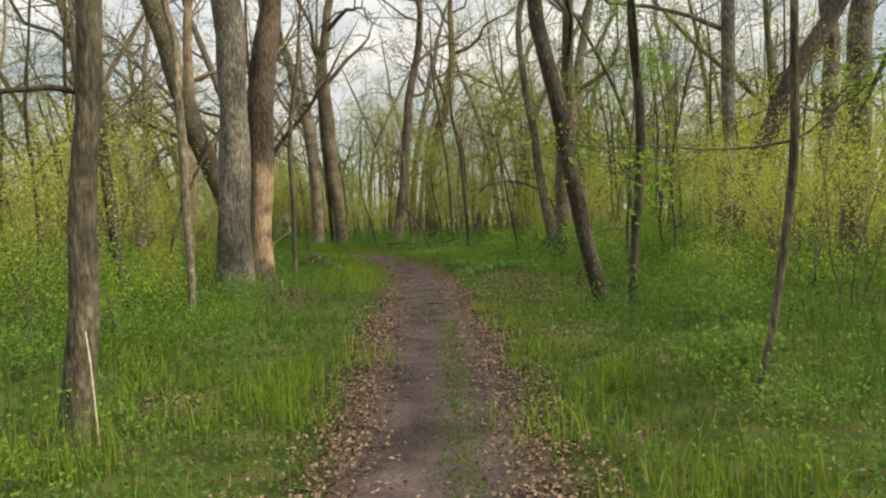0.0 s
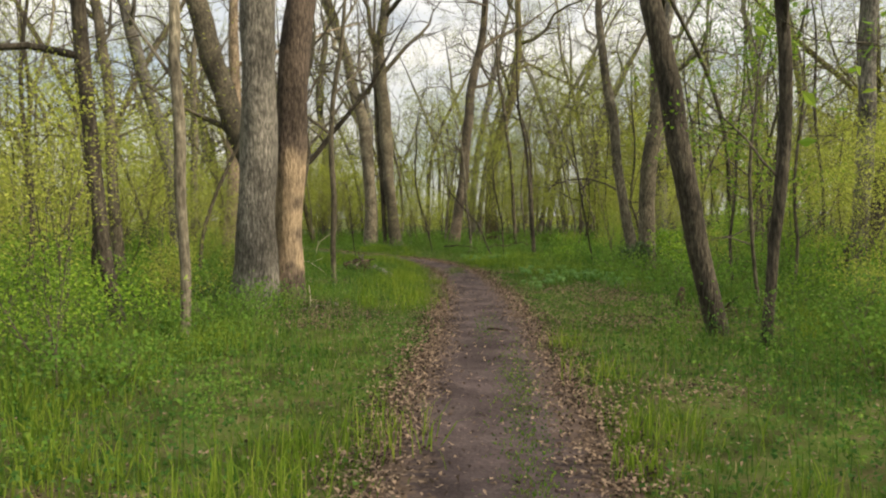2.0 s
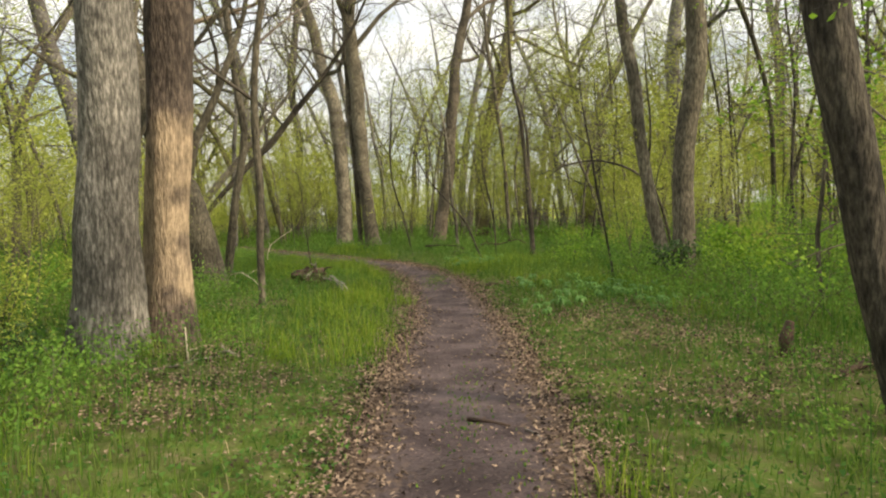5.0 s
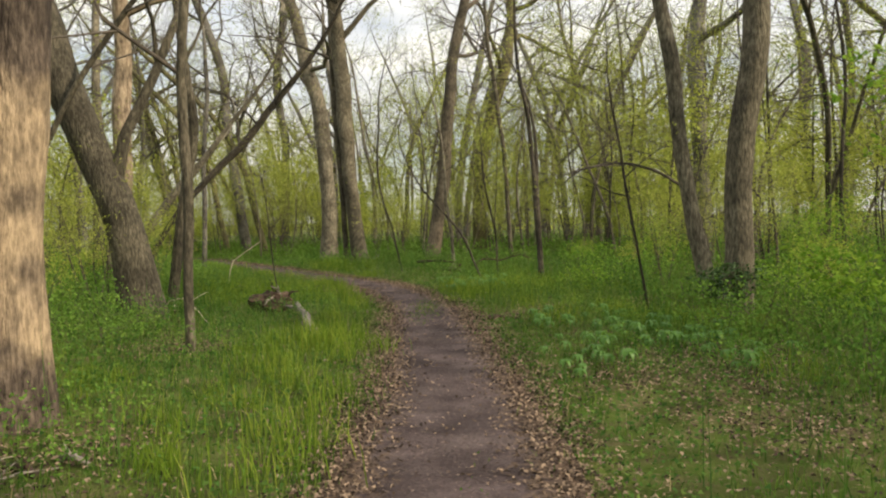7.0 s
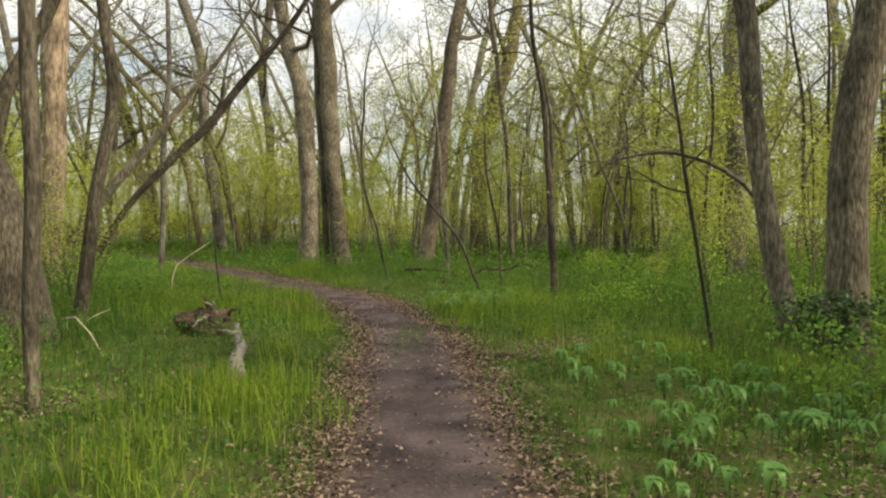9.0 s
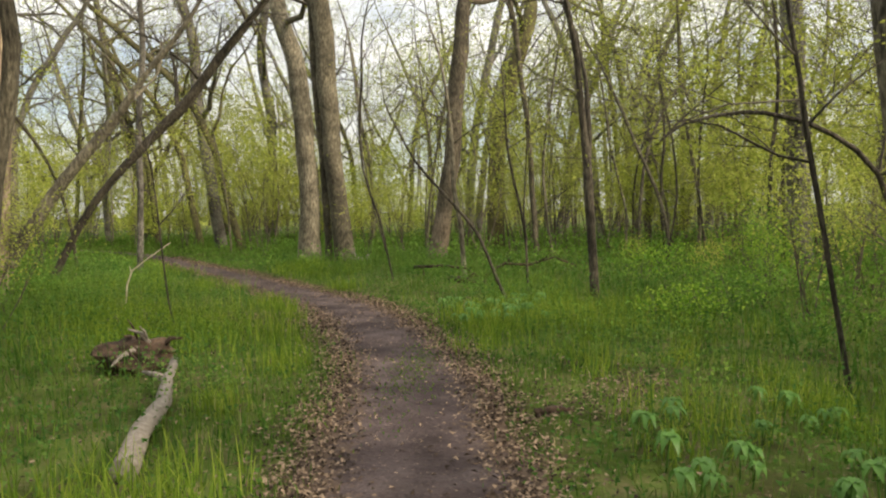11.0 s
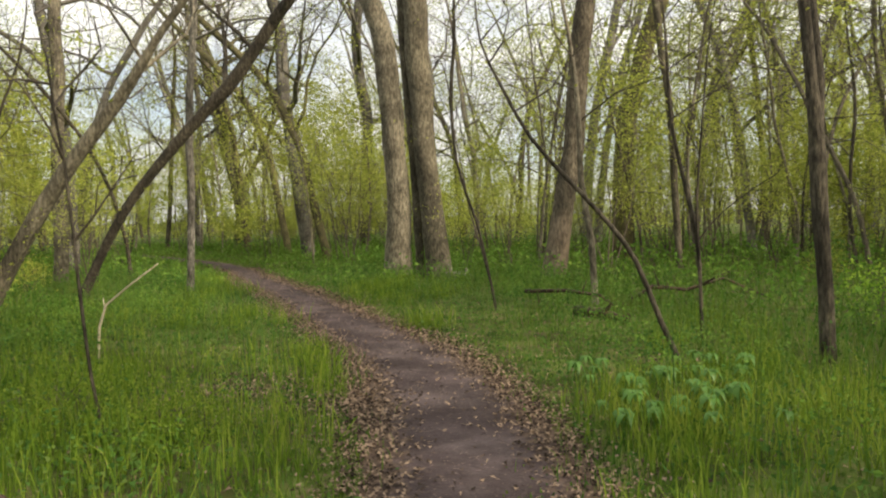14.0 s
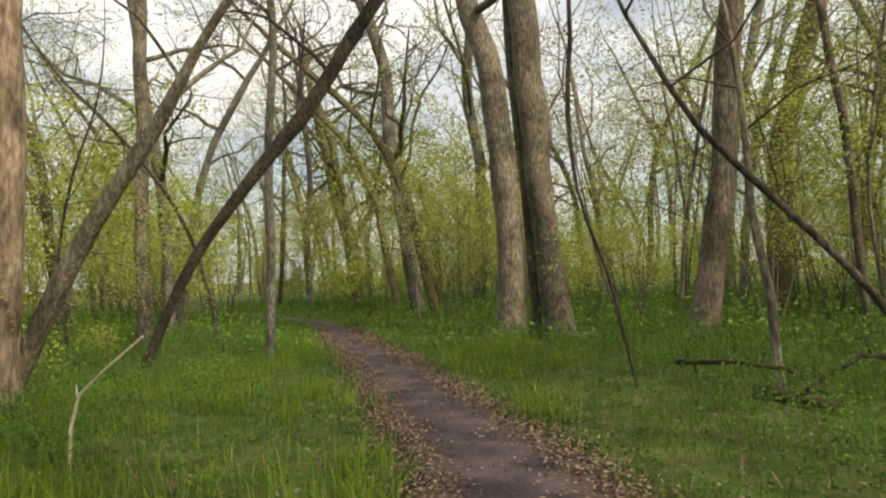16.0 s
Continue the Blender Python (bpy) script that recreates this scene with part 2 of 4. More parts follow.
soil_mat = material("forest_floor", [(0.036, 0.056, 0.012), (0.060, 0.092, 0.016), (0.084, 0.092, 0.030), (0.125, 0.10, 0.052)], 2.6, 12, 0.95, 0.8, 30,
                    fleck=(0.19, 0.14, 0.09), fleck_scale=30, fleck_at=0.62, specular=0.05, blotch=0.35)


# ---- mesh building ----
class Shape:
    """Collects triangles and quads, then becomes one mesh."""

    def __init__(self):
        self.v, self.f = [], []

    def tube(self, pts, radii, sides=6, rough=0.0, cap=True, seed=0.0):
        base = len(self.v)
        pts = [Vector(p) for p in pts]
        side = Vector((1, 0, 0))
        for i, p in enumerate(pts):
            d = (pts[min(i + 1, len(pts) - 1)] - pts[max(i - 1, 0)]).normalized()
            side = (side - d * side.dot(d))
            side = side.normalized() if side.length > 1e-4 else d.orthogonal().normalized()
            up = d.cross(side)
            for k in range(sides):
                a = 2 * math.pi * k / sides
                o = side * math.cos(a) + up * math.sin(a)
                r = radii[i]
                if rough:
                    q = p * 1.3 + o * 1.1
                    r *= 1 + rough * noise.noise((q.x + seed, q.y, q.z * 0.5)) + 0.5 * rough * noise.noise((q.x * 4 + seed, q.y * 4, q.z * 1.2))
                self.v.append(tuple(p + o * r))
        for i in range(len(pts) - 1):
            for k in range(sides):
                a, b = base + i * sides + k, base + i * sides + (k + 1) % sides
                self.f.append((a, b, b + sides, a + sides))
        if cap:
            for ring, flip in ((0, True), (len(pts) - 1, False)):
                c = len(self.v)
                self.v.append(tuple(pts[ring]))
                s = base + ring * sides
                for k in range(sides):
                    a, b = s + k, s + (k + 1) % sides
                    self.f.append((b, a, c) if flip else (a, b, c))

    def mesh(self, name, mat, smooth=True):
        return mesh_from(name, np.array(self.v, dtype=np.float32).reshape(-1, 3), self.f, mat, smooth)


def mesh_from(name, verts, faces, mat, smooth=False):
    me = bpy.data.meshes.new(name)
    if isinstance(faces, np.ndarray):
        count, k = faces.shape
        idx, start = faces.ravel(), np.arange(0, count * k, k)
    else:
        idx = np.fromiter((i for f in faces for i in f), dtype=np.int32)
        start = np.concatenate(([0], np.cumsum([len(f) for f in faces])[:-1])) if faces else np.zeros(0)
    me.vertices.add(len(verts))
    me.vertices.foreach_set("co", np.asarray(verts, dtype=np.float32).ravel())
    me.loops.add(len(idx))
    me.loops.foreach_set("vertex_index", idx.astype(np.int32))
    me.polygons.add(len(start))
    me.polygons.foreach_set("loop_start", start.astype(np.int32))
    me.polygons.foreach_set("use_smooth", np.full(len(start), smooth))
    me.update(calc_edges=True)
    me.materials.append(mat)
    return me


def part(name, shape, mat, parent, label="", smooth=True):
    ob = new(name, shape.mesh(name, mat, smooth) if isinstance(shape, Shape) else shape)
    ob.parent = parent
    if label:
        tagged(ob, label)
    return ob


def leaf_mesh(name, centres, size, mat, rng, droop=0.3, wide=0.55, simple=False):
    """One rhombic, slightly folded leaf at each centre, size metres long; simple: a three-cornered one, for foliage far off."""
    c = np.asarray(centres, dtype=np.float64).reshape(-1, 3)
    n = len(c)
    a = rng.normal(size=(n, 3))
    a[:, 2] = a[:, 2] * 0.6 - droop
    a /= np.linalg.norm(a, axis=1, keepdims=True)
    b = np.cross(a, rng.normal(size=(n, 3)))
    b /= np.linalg.norm(b, axis=1, keepdims=True) + 1e-9
    nn = np.cross(a, b)
    ln = (size * rng.uniform(0.6, 1.3, n))[:, None]
    if simple:
        v = np.stack([c - b * ln * wide * 0.5, c + b * ln * wide * 0.5, c + a * ln], 1)
        return mesh_from(name, v.reshape(-1, 3), np.arange(n * 3).reshape(n, 3), mat)
    v = np.empty((n, 4, 3))
    v[:, 0] = c
    v[:, 1] = c + a * ln * 0.45 + b * ln * wide * 0.5 + nn * ln * 0.08
    v[:, 2] = c + a * ln - nn * ln * 0.05
    v[:, 3] = c + a * ln * 0.45 - b * ln * wide * 0.5 + nn * ln * 0.08
    return mesh_from(name, v.reshape(-1, 3), np.arange(n * 4).reshape(n, 4), mat)


def grow(shape, p, d, length, r, depth, rng, tips, up=0.15, wander=0.32, kids=5, spread=0.95, twigs=None, least=0.003):
    """A branch that wanders, tapers and forks; its fine ends are added to tips. twigs: a shape of its own for the finest ends."""
    steps = 6 if depth >= 2 else (3 if depth == 1 else 2)
    pts, radii = [Vector(p)], [r]
    d = Vector(d).normalized()
    for i in range(steps):
        d = (d + Vector(rng.normal(0, wander, 3)) + Vector((0, 0, up * 0.5))).normalized()
        pts.append(pts[-1] + d * length / steps)
        radii.append(max(least * 0.8, r * (1 - 0.8 * (i + 1) / steps)))
        if depth == 0:
            tips.append(tuple(pts[-1]))
    (twigs if twigs is not None and depth == 0 else shape).tube(pts, radii, 6 if r > 0.05 else (4 if r > 0.03 else 3), cap=False)
    if depth > 0:
        for k in range(kids):
            f = 0.25 + 0.72 * (k + rng.random()) / kids
            i = min(steps - 1, int(f * steps))
            q = pts[i].lerp(pts[i + 1], f * steps - i)
            ax = (pts[i + 1] - pts[i]).normalized()
            o = Vector(rng.normal(0, 1, 3))
            o = (o - ax * o.dot(ax)).normalized()
            grow(shape, q, ax + o * spread * rng.uniform(0.6, 1.3), length * rng.uniform(0.35, 0.62) * (1.1 - 0.5 * f),
                 max(least, radii[i] * 0.55), depth - 1, rng, tips, up, wander * 1.1, kids, spread, twigs, least)


def tree(spine, height, seed, bark, label, crown_from=0.4, limbs=6, depth=2, kids=5, leaves=500, leaf=0.06, leaf_mat=None,
         sides=9, flare=1.15, limb_len=0.33, name="tree", group="forest trees", extra=(), rough=0.10, split=True):
    """A tree on the spine of (x, y, z, radius), carried on to its height, with limbs, twigs and young leaves.
    extra: limbs of their own as (start height, direction, length, radius)."""
    rng = np.random.default_rng(seed)
    x0, y0 = spine[0][0], spine[0][1]
    root = new(name)
    root.location = (x0, y0, 0)
    pts = [Vector((x - x0, y - y0, z)) for x, y, z, r in spine]
    rad = [s[3] for s in spine]
    d = (pts[-1] - pts[-2]).normalized()
    top = pts[-1].z
    n = max(3, int((height - top) / 1.2))
    if height > top + 0.5:
        r_end, step = rad[-1], (height - top) / n
        for i in range(n):
            d = (d + Vector((rng.normal(0, 0.10), rng.normal(0, 0.10), 0.12))).normalized()
            pts.append(pts[-1] + d * step)
            rad.append(r_end * (1 - 0.9 * (i + 1) / n))
    # finer rings along a smooth line
    fine, fr = [], []
    for i in range(len(pts) - 1):
        a, b, c, e = pts[max(i - 1, 0)], pts[i], pts[i + 1], pts[min(i + 2, len(pts) - 1)]
        m = max(2, min(6, int((c - b).length / 0.35)))
        for k in range(m):
            u = k / m
            q = 0.5 * ((2 * b) + (c - a) * u + (2 * a - 5 * b + 4 * c - e) * u * u + (3 * b - a - 3 * c + e) * u ** 3)
            fine.append(q)
            fr.append(rad[i] + (rad[i + 1] - rad[i]) * u)
    fine.append(pts[-1])
    fr.append(rad[-1])
    kink = 0.05 if rad[0] < 0.15 else 0.07
    fine = [q + Vector((noise.noise((q.z * 0.8, seed * 3.1, 0)), noise.noise((q.z * 0.8, seed * 3.1, 7)), 0)) * kink * min(1, q.z) for q in fine]
    foot = fine[0].copy()
    slope = (fine[1] - fine[0]).normalized()
    fine[0] = Vector((foot.x, foot.y, max(foot.z, 0.02)))
    fine.insert(0, Vector((foot.x, foot.y, 0)) - slope * 0.15 - Vector((0, 0, 0.1)))
    fr.insert(0, fr[0] * flare)
    fr[1] *= 1 + (flare - 1) * 0.55
    fr[2] *= 1 + (flare - 1) * 0.18
    s = Shape()
    s.tube(fine, fr, sides, rough, seed=seed)
    part("trunk", s, bark, root)
    tips = []
    total = fine[-1].z
    for k in range(limbs):
        zf = crown_from + (0.97 - crown_from) * (k + rng.random() * 0.7) / limbs
        z = zf * total
        i = max(j for j in range(len(fine)) if fine[j].z <= z)
        i = min(i, len(fine) - 2)
        az = rng.uniform(0, 2 * math.pi)
        dirn = Vector((math.cos(az), math.sin(az), rng.uniform(0.25, 0.95)))
        s, tw = Shape(), Shape() if split else None
        grow(s, fine[i], dirn, total * limb_len * rng.uniform(0.7, 1.2) * (1.25 - 0.6 * zf), max(0.012, fr[i] * rng.uniform(0.35, 0.6)), depth, rng, tips, kids=kids, twigs=tw, least=0.004 if split else 0.0075)
        limb = part("limb", s, bark_twig if depth < 2 else bark, root)
        if tw:
            tagged(part("twig_spray", tw, bark_twig, limb), kind="stuff")
    for z, dirn, ln, r in extra:
        i = min(max(j for j in range(len(fine)) if fine[j].z <= z), len(fine) - 2)
        s = Shape()
        grow(s, fine[i], Vector(dirn), ln, r, 2, rng, tips, up=0.05, wander=0.13, kids=4)
        part("limb", s, bark, root)
    if leaves and tips:
        tp = np.array(tips)
        pick = tp[rng.integers(0, len(tp), leaves)] + rng.normal(0, 0.09 if split else 0.3, (leaves, 3))
        part("crown", leaf_mesh("crown", pick, leaf, leaf_mat or leaf_bud, rng, simple=(leaf > 0.085 or not split) and leaf_mat is not leaf_green), leaf_mat or leaf_bud, root)
    return tagged(root, label, "tree", group)


def place_all(ob, spots):
    """The thing itself at the first pose, copies of it at the others."""
    for m in spots[1:]:
        copy_thing(ob, m)
    ob.matrix_basis = spots[0]


# ---- the trail's line: centre x, y and half width, verge to verge ----
TRAIL = [(-0.10, -30, 0.80), (-0.02, -10, 0.80), (-0.06, 0, 0.78), (-0.08, 4, 0.78), (-0.08, 6.2, 0.85), (-0.18, 9, 0.85), (-0.25, 12, 0.87), (-0.43, 14.4, 0.84),
         (-0.57, 17, 0.80), (-0.92, 20, 0.78), (-1.33, 23, 0.76), (-1.98, 25.4, 0.76), (-3.1, 28.2, 0.76), (-5.1, 31.3, 0.72), (-7.55, 35.0, 0.68),
         (-10.4, 39.0, 0.62), (-11.9, 41.3, 0.58), (-15.3, 45.3, 0.52), (-22, 51, 0.5), (-34, 60, 0.5)]


def trail_line(step=0.25):
    out = []
    for i in range(len(TRAIL) - 1):
        a, b, c, e = (np.array(TRAIL[j]) for j in (max(i - 1, 0), i, i + 1, min(i + 2, len(TRAIL) - 1)))
        m = max(1, int(np.linalg.norm((c - b)[:2]) / step))
        for k in range(m):
            u = k / m
            out.append(0.5 * ((2 * b) + (c - a) * u + (2 * a - 5 * b + 4 * c - e) * u * u + (3 * b - a - 3 * c + e) * u ** 3))
    out.append(np.array(TRAIL[-1], dtype=float))
    return np.array(out)


LINE = trail_line()
LINE_DIR = np.gradient(LINE[:, :2], axis=0)
LINE_DIR /= np.linalg.norm(LINE_DIR, axis=1, keepdims=True)


def off_trail(x, y):
    """Distance from the trail's middle (positive on its right), and its half width there."""
    p = np.stack([np.atleast_1d(x), np.atleast_1d(y)], 1).astype(float)
    dist, wid = np.empty(len(p)), np.empty(len(p))
    for s in range(0, len(p), 20000):
        q = p[s:s + 20000]
        dd = ((q[:, None, :] - LINE[None, ::2, :2]) ** 2).sum(2)
        k = dd.argmin(1) * 2
        rel = q - LINE[k, :2]
        side = np.sign(rel[:, 0] * LINE_DIR[k, 1] - rel[:, 1] * LINE_DIR[k, 0])
        dist[s:s + 20000] = np.sqrt(dd.min(1)) * side
        wid[s:s + 20000] = LINE[k, 2]
    return dist, wid


def lumps(x, y):
    return (0.5 * np.sin(0.9 * x + 1.3 * np.sin(0.5 * y)) * np.cos(0.7 * y + 0.4) + 0.3 * np.sin(2.1 * x + 0.6 * y) + 0.2 * np.sin(1.3 * y - 2.7 * x + 1))


def ground_z(x, y):
    d, w = off_trail(x, y)
    rise = np.clip((np.abs(d) - w) / 1.2, 0, 1)
    return rise * (0.03 + 0.045 * lumps(np.atleast_1d(x), np.atleast_1d(y)))


# ---- ground and trail ----
def axis(lo, hi, far):
    near = np.arange(lo, hi + 0.01, 0.5)
    out = np.geomspace(1.0, far, 22)
    return np.concatenate([lo - out[::-1], near, hi + out])


gx, gy = axis(-22, 16, 900), axis(-6, 60, 900)
XX, YY = np.meshgrid(gx, gy)
ZZ = ground_z(XX.ravel(), YY.ravel())
gv = np.stack([XX.ravel(), YY.ravel(), ZZ - 0.012], 1)
nx = len(gx)
ii = (np.arange(len(gy) - 1)[:, None] * nx + np.arange(nx - 1)[None, :]).ravel()
ground = new("ground", mesh_from("ground", gv, np.stack([ii, ii + 1, ii + nx + 1, ii + nx], 1), soil_mat, True))
tagged(ground, "green and brown forest floor of soil and old leaves", "ground", kind="structure")

cross = np.linspace(-1, 1, 15)
pv = []
for (x, y, w), (dx, dy) in zip(LINE, LINE_DIR):
    for c in cross:
        wob = 1 + 0.16 * noise.noise((x * 1.1 + 5 * np.sign(c), y * 1.1, 0.0)) + 0.08 * noise.noise((x * 4, y * 4, c))
        q = c * w * 0.98 * wob
        z = 0.012 - 0.030 * abs(c) ** 6 - 0.006 * (1 - c * c) + 0.005 * noise.noise((x * 2 + q * 3, y * 2.2, 1.7))
        pv.append((x + dy * q, y - dx * q, z))
nc = len(cross)
ii = (np.arange(len(LINE) - 1)[:, None] * nc + np.arange(nc - 1)[None, :]).ravel()
trail = new("path", mesh_from("path", np.array(pv), np.stack([ii, ii + 1, ii + nc + 1, ii + nc], 1), dirt_mat, True))
trail.data.attributes.new("across", "FLOAT", "POINT").data.foreach_set("value", np.tile(np.abs(cross), len(LINE)).astype(np.float32))
tagged(trail, "trodden dark brown dirt footpath with leaf-strewn edges", "path", kind="structure")


# ---- grass, herbs and fallen leaves ----
def blades(name, xy, length, width, mat, rng, label, lean=0.45, lift=0.0):
    n = len(xy)
    z = ground_z(xy[:, 0], xy[:, 1]) - 0.015 + lift
    az, tw = rng.uniform(0, 2 * np.pi, n), rng.uniform(0, 2 * np.pi, n)
    ln = length * rng.uniform(0.45, 1.25, n)
    le = np.abs(rng.normal(0, lean, n))
    dx, dy = np.cos(az) * le, np.sin(az) * le
    wx, wy = np.cos(tw) * width * 0.5, np.sin(tw) * width * 0.5
    v = np.empty((n, 5, 3))
    b = np.stack([xy[:, 0], xy[:, 1], z], 1)
    side = np.stack([wx, wy, np.zeros(n)], 1)
    mid = b + np.stack([dx * ln * 0.35, dy * ln * 0.35, ln * 0.55], 1)
    tip = b + np.stack([dx * ln, dy * ln, ln * (1.0 - 0.3 * np.minimum(le, 1.2))], 1)
    v[:, 0], v[:, 1], v[:, 2], v[:, 3], v[:, 4] = b - side, b + side, mid - side * 0.8, mid + side * 0.8, tip
    k = np.arange(n)[:, None] * 5
    f = np.concatenate([k + np.array([[0, 1, 3]]), k + np.array([[0, 3, 2]]), k + np.array([[2, 3, 4]])], 0)
    ob = new(name, mesh_from(name, v.reshape(-1, 3), f, mat))
    return tagged(ob, label, "plants", kind="stuff")


def scatter(n, x0, x1, y0, y1, rng, inner, outer, bias=1.0):
    """Points beside the trail, between inner past its verge and outer metres off its middle, thinning outwards."""
    xy = np.stack([rng.uniform(x0, x1, n), rng.uniform(y0, y1, n)], 1)
    d, w = off_trail(xy[:, 0], xy[:, 1])
    e = np.abs(d) - w
    keep = (e > inner + 0.10 * rng.normal(size=n) + 0.12 * lumps(xy[:, 0] * 2.2, xy[:, 1] * 2.2)) & (np.abs(d) < outer)
    keep &= rng.random(n) < np.exp(-np.maximum(e, 0) / outer * bias)
    return xy[keep]


def tallness(xy):
    """How far the undergrowth has grown: low at the trail's verge, knee-high deeper in."""
    d, w = off_trail(xy[:, 0], xy[:, 1])
    return np.clip((np.abs(d) - w - 0.3) / 2.4, 0, 1)


BARE = ((1.5, 17.2, 1.1), (2.6, 18.4, 0.8), (-3.9, 19.3, 0.6), (-4.2, 26.4, 0.9), (-3.0, 26.2, 0.55), (1.7, 13.2, 0.8), (-2.7, 13.6, 0.9), (1.9, 15.6, 0.9), (2.8, 14.0, 0.7), (-2.6, 12.6, 0.6), (1.4, 9.0, 0.5), (0.6, 22.6, 0.4), (0.25, 21.9, 0.5), (-2.2, 6.0, 0.5), (-3.1, 15.2, 0.7))


def bareness(xy):
    """How far old leaves smother the green: patches by centre and reach."""
    out = np.zeros(len(xy))
    for bx, by, br in BARE:
        r2 = ((xy[:, 0] - bx) ** 2 + (xy[:, 1] - by) ** 2) / br ** 2
        out = np.maximum(out, np.exp(-r2 * (0.8 + 0.5 * lumps(xy[:, 0] * 3, xy[:, 1] * 3))))
    return out


grng = np.random.default_rng(11)
near = scatter(400000, -14, 8, 1.5, 36, grng, -0.12, 5.0, 1.1)
patch = lumps(near[:, 0] * 1.4 + 3, near[:, 1] * 1.1)
near = near[grng.random(len(near)) < np.clip(0.60 + 0.85 * patch, 0.10, 1)]
near = near[grng.random(len(near)) > 0.85 * bareness(near)]
tall = 0.11 + 0.05 * lumps(near[:, 0] * 0.8, near[:, 1] * 0.8 + 2) + 0.15 * tallness(near)
blades("grass", near, tall, 0.0085, grass_mat, grng, "fresh green grass growing thick beside the path")
wide = scatter(190000, -34, 26, -6, 62, grng, 3.0, 26, 1.6)
blades("grass", wide, 0.20 + 0.14 * tallness(wide), 0.024, grass_mat, grng, "coarse green grass and weeds on the forest floor", 0.6)
bend = scatter(90000, -30, 8, 35, 64, grng, -0.08, 6.5, 0.8)
blades("grass", bend, 0.17 + 0.12 * tallness(bend), 0.017, grass_mat, grng, "green grass lining the path beyond the bend", 0.55)
tufts = scatter(2600, -12, 8, 1.5, 38, grng, 0.12, 4.5, 0.9)
tufts = tufts[lumps(tufts[:, 0] * 0.7 + 5, tufts[:, 1] * 0.5 + 1) > 0.08]
tufts = tufts[grng.random(len(tufts)) > bareness(tufts)][:700]
reach = grng.uniform(0.07, 0.22, len(tufts))
pick = np.repeat(np.arange(len(tufts)), 60)
tuft_xy = tufts[pick] + grng.normal(0, 1, (len(pick), 2)) * reach[pick][:, None]
blades("tall_grass", tuft_xy, 0.16 + 0.9 * reach[pick], 0.0095, tuft_mat, grng, "tall bright yellow-green grass growing in tufts", 0.45)
# tall grass whose bright colour also stands in for patches of sun
stand = []
for cx, cy, sp, n in ((-4.3, 25.2, 0.75, 2600), (-5.6, 26.4, 0.7, 1500), (-3.6, 27.6, 0.5, 900), (0.6, 26.2, 0.6, 800), (-2.3, 19.6, 0.4, 500)):
    q = np.stack([grng.normal(cx, sp, n), grng.normal(cy, sp, n)], 1)
    d, w = off_trail(q[:, 0], q[:, 1])
    stand.append(q[(np.abs(d) > w + 0.05) & (grng.random(n) > bareness(q))])
blades("tall_grass", np.concatenate(stand), 0.34, 0.010, tuft_mat, grng, "knee-high grass in sunlit yellow-green on the inside of the bend", 0.4)
dry = scatter(4200, -14, 8, 1.5, 38, grng, 0.1, 6, 1.2)
blades("straw", dry, 0.17, 0.006, straw_mat, grng, "dry tan grass stems among the green", 0.5)
spots = scatter(460000, -14, 9, 1.5, 40, grng, 0.0, 7.0, 0.9)
spots = spots[grng.random(len(spots)) < np.clip(0.55 - 0.6 * lumps(spots[:, 0] * 1.4 + 3, spots[:, 1] * 1.1), 0.15, 1)]
spots = spots[grng.random(len(spots)) > 0.6 * bareness(spots)]
hz = ground_z(spots[:, 0], spots[:, 1]) + np.abs(grng.normal(0, 0.06, len(spots))) + grng.random(len(spots)) * 0.42 * tallness(spots)
tagged(new("ground_herbs", leaf_mesh("ground_herbs", np.column_stack([spots, hz]), 0.034, herb_mat, grng, 0.0, 0.8, True)),
       "low dark green leafy herbs covering the forest floor", "plants", kind="stuff")
far_h = scatter(130000, -36, 28, 10, 66, grng, 4.2, 28, 0.9)
hz = ground_z(far_h[:, 0], far_h[:, 1]) + np.abs(grng.normal(0, 0.10, len(far_h))) + grng.random(len(far_h)) ** 1.5 * 0.6 * tallness(far_h)
far_h = np.concatenate([far_h, mid_h := scatter(34000, -30, 10, 36, 64, grng, 0.1, 6.5, 0.6)])
hz = np.concatenate([hz, ground_z(mid_h[:, 0], mid_h[:, 1]) + np.abs(grng.normal(0, 0.08, len(mid_h))) + grng.random(len(mid_h)) * 0.5 * tallness(mid_h)])
tagged(new("ground_herbs", leaf_mesh("ground_herbs", np.column_stack([far_h, hz]), 0.085, herb_lit, grng, 0.0, 0.8)),
       "low green undergrowth between the trees", "plants", kind="stuff")
# knee-high clumps that break up the low green
heads = scatter(1500, -13, 9, 3, 44, grng, 0.9, 7.5, 0.5)
heads = heads[lumps(heads[:, 0] * 0.9 + 1, heads[:, 1] * 0.8) > -0.15][:520]
size = grng.uniform(0.16, 0.42, len(heads))
pick = np.repeat(np.arange(len(heads)), 130)
cx = heads[pick] + grng.normal(0, 1, (len(pick), 2)) * size[pick][:, None] * 0.75
cz = np.abs(grng.normal(0.5, 0.32, len(pick))) * (size[pick] * 1.35) + 0.02
tagged(new("weed_clumps", leaf_mesh("weed_clumps", np.column_stack([cx, cz + ground_z(cx[:, 0], cx[:, 1])]), 0.034, herb_lit, grng, 0.0, 0.6)),
       "knee-high leafy green weeds growing in clumps", "plants", kind="stuff")
stalks = scatter(3500, -10, 7, 2, 34, grng, 0.6, 6, 0.6)
blades("weed_stalks", stalks, 0.75, 0.007, herb_mat, grng, "thin green weed stalks standing above the grass", 0.25)


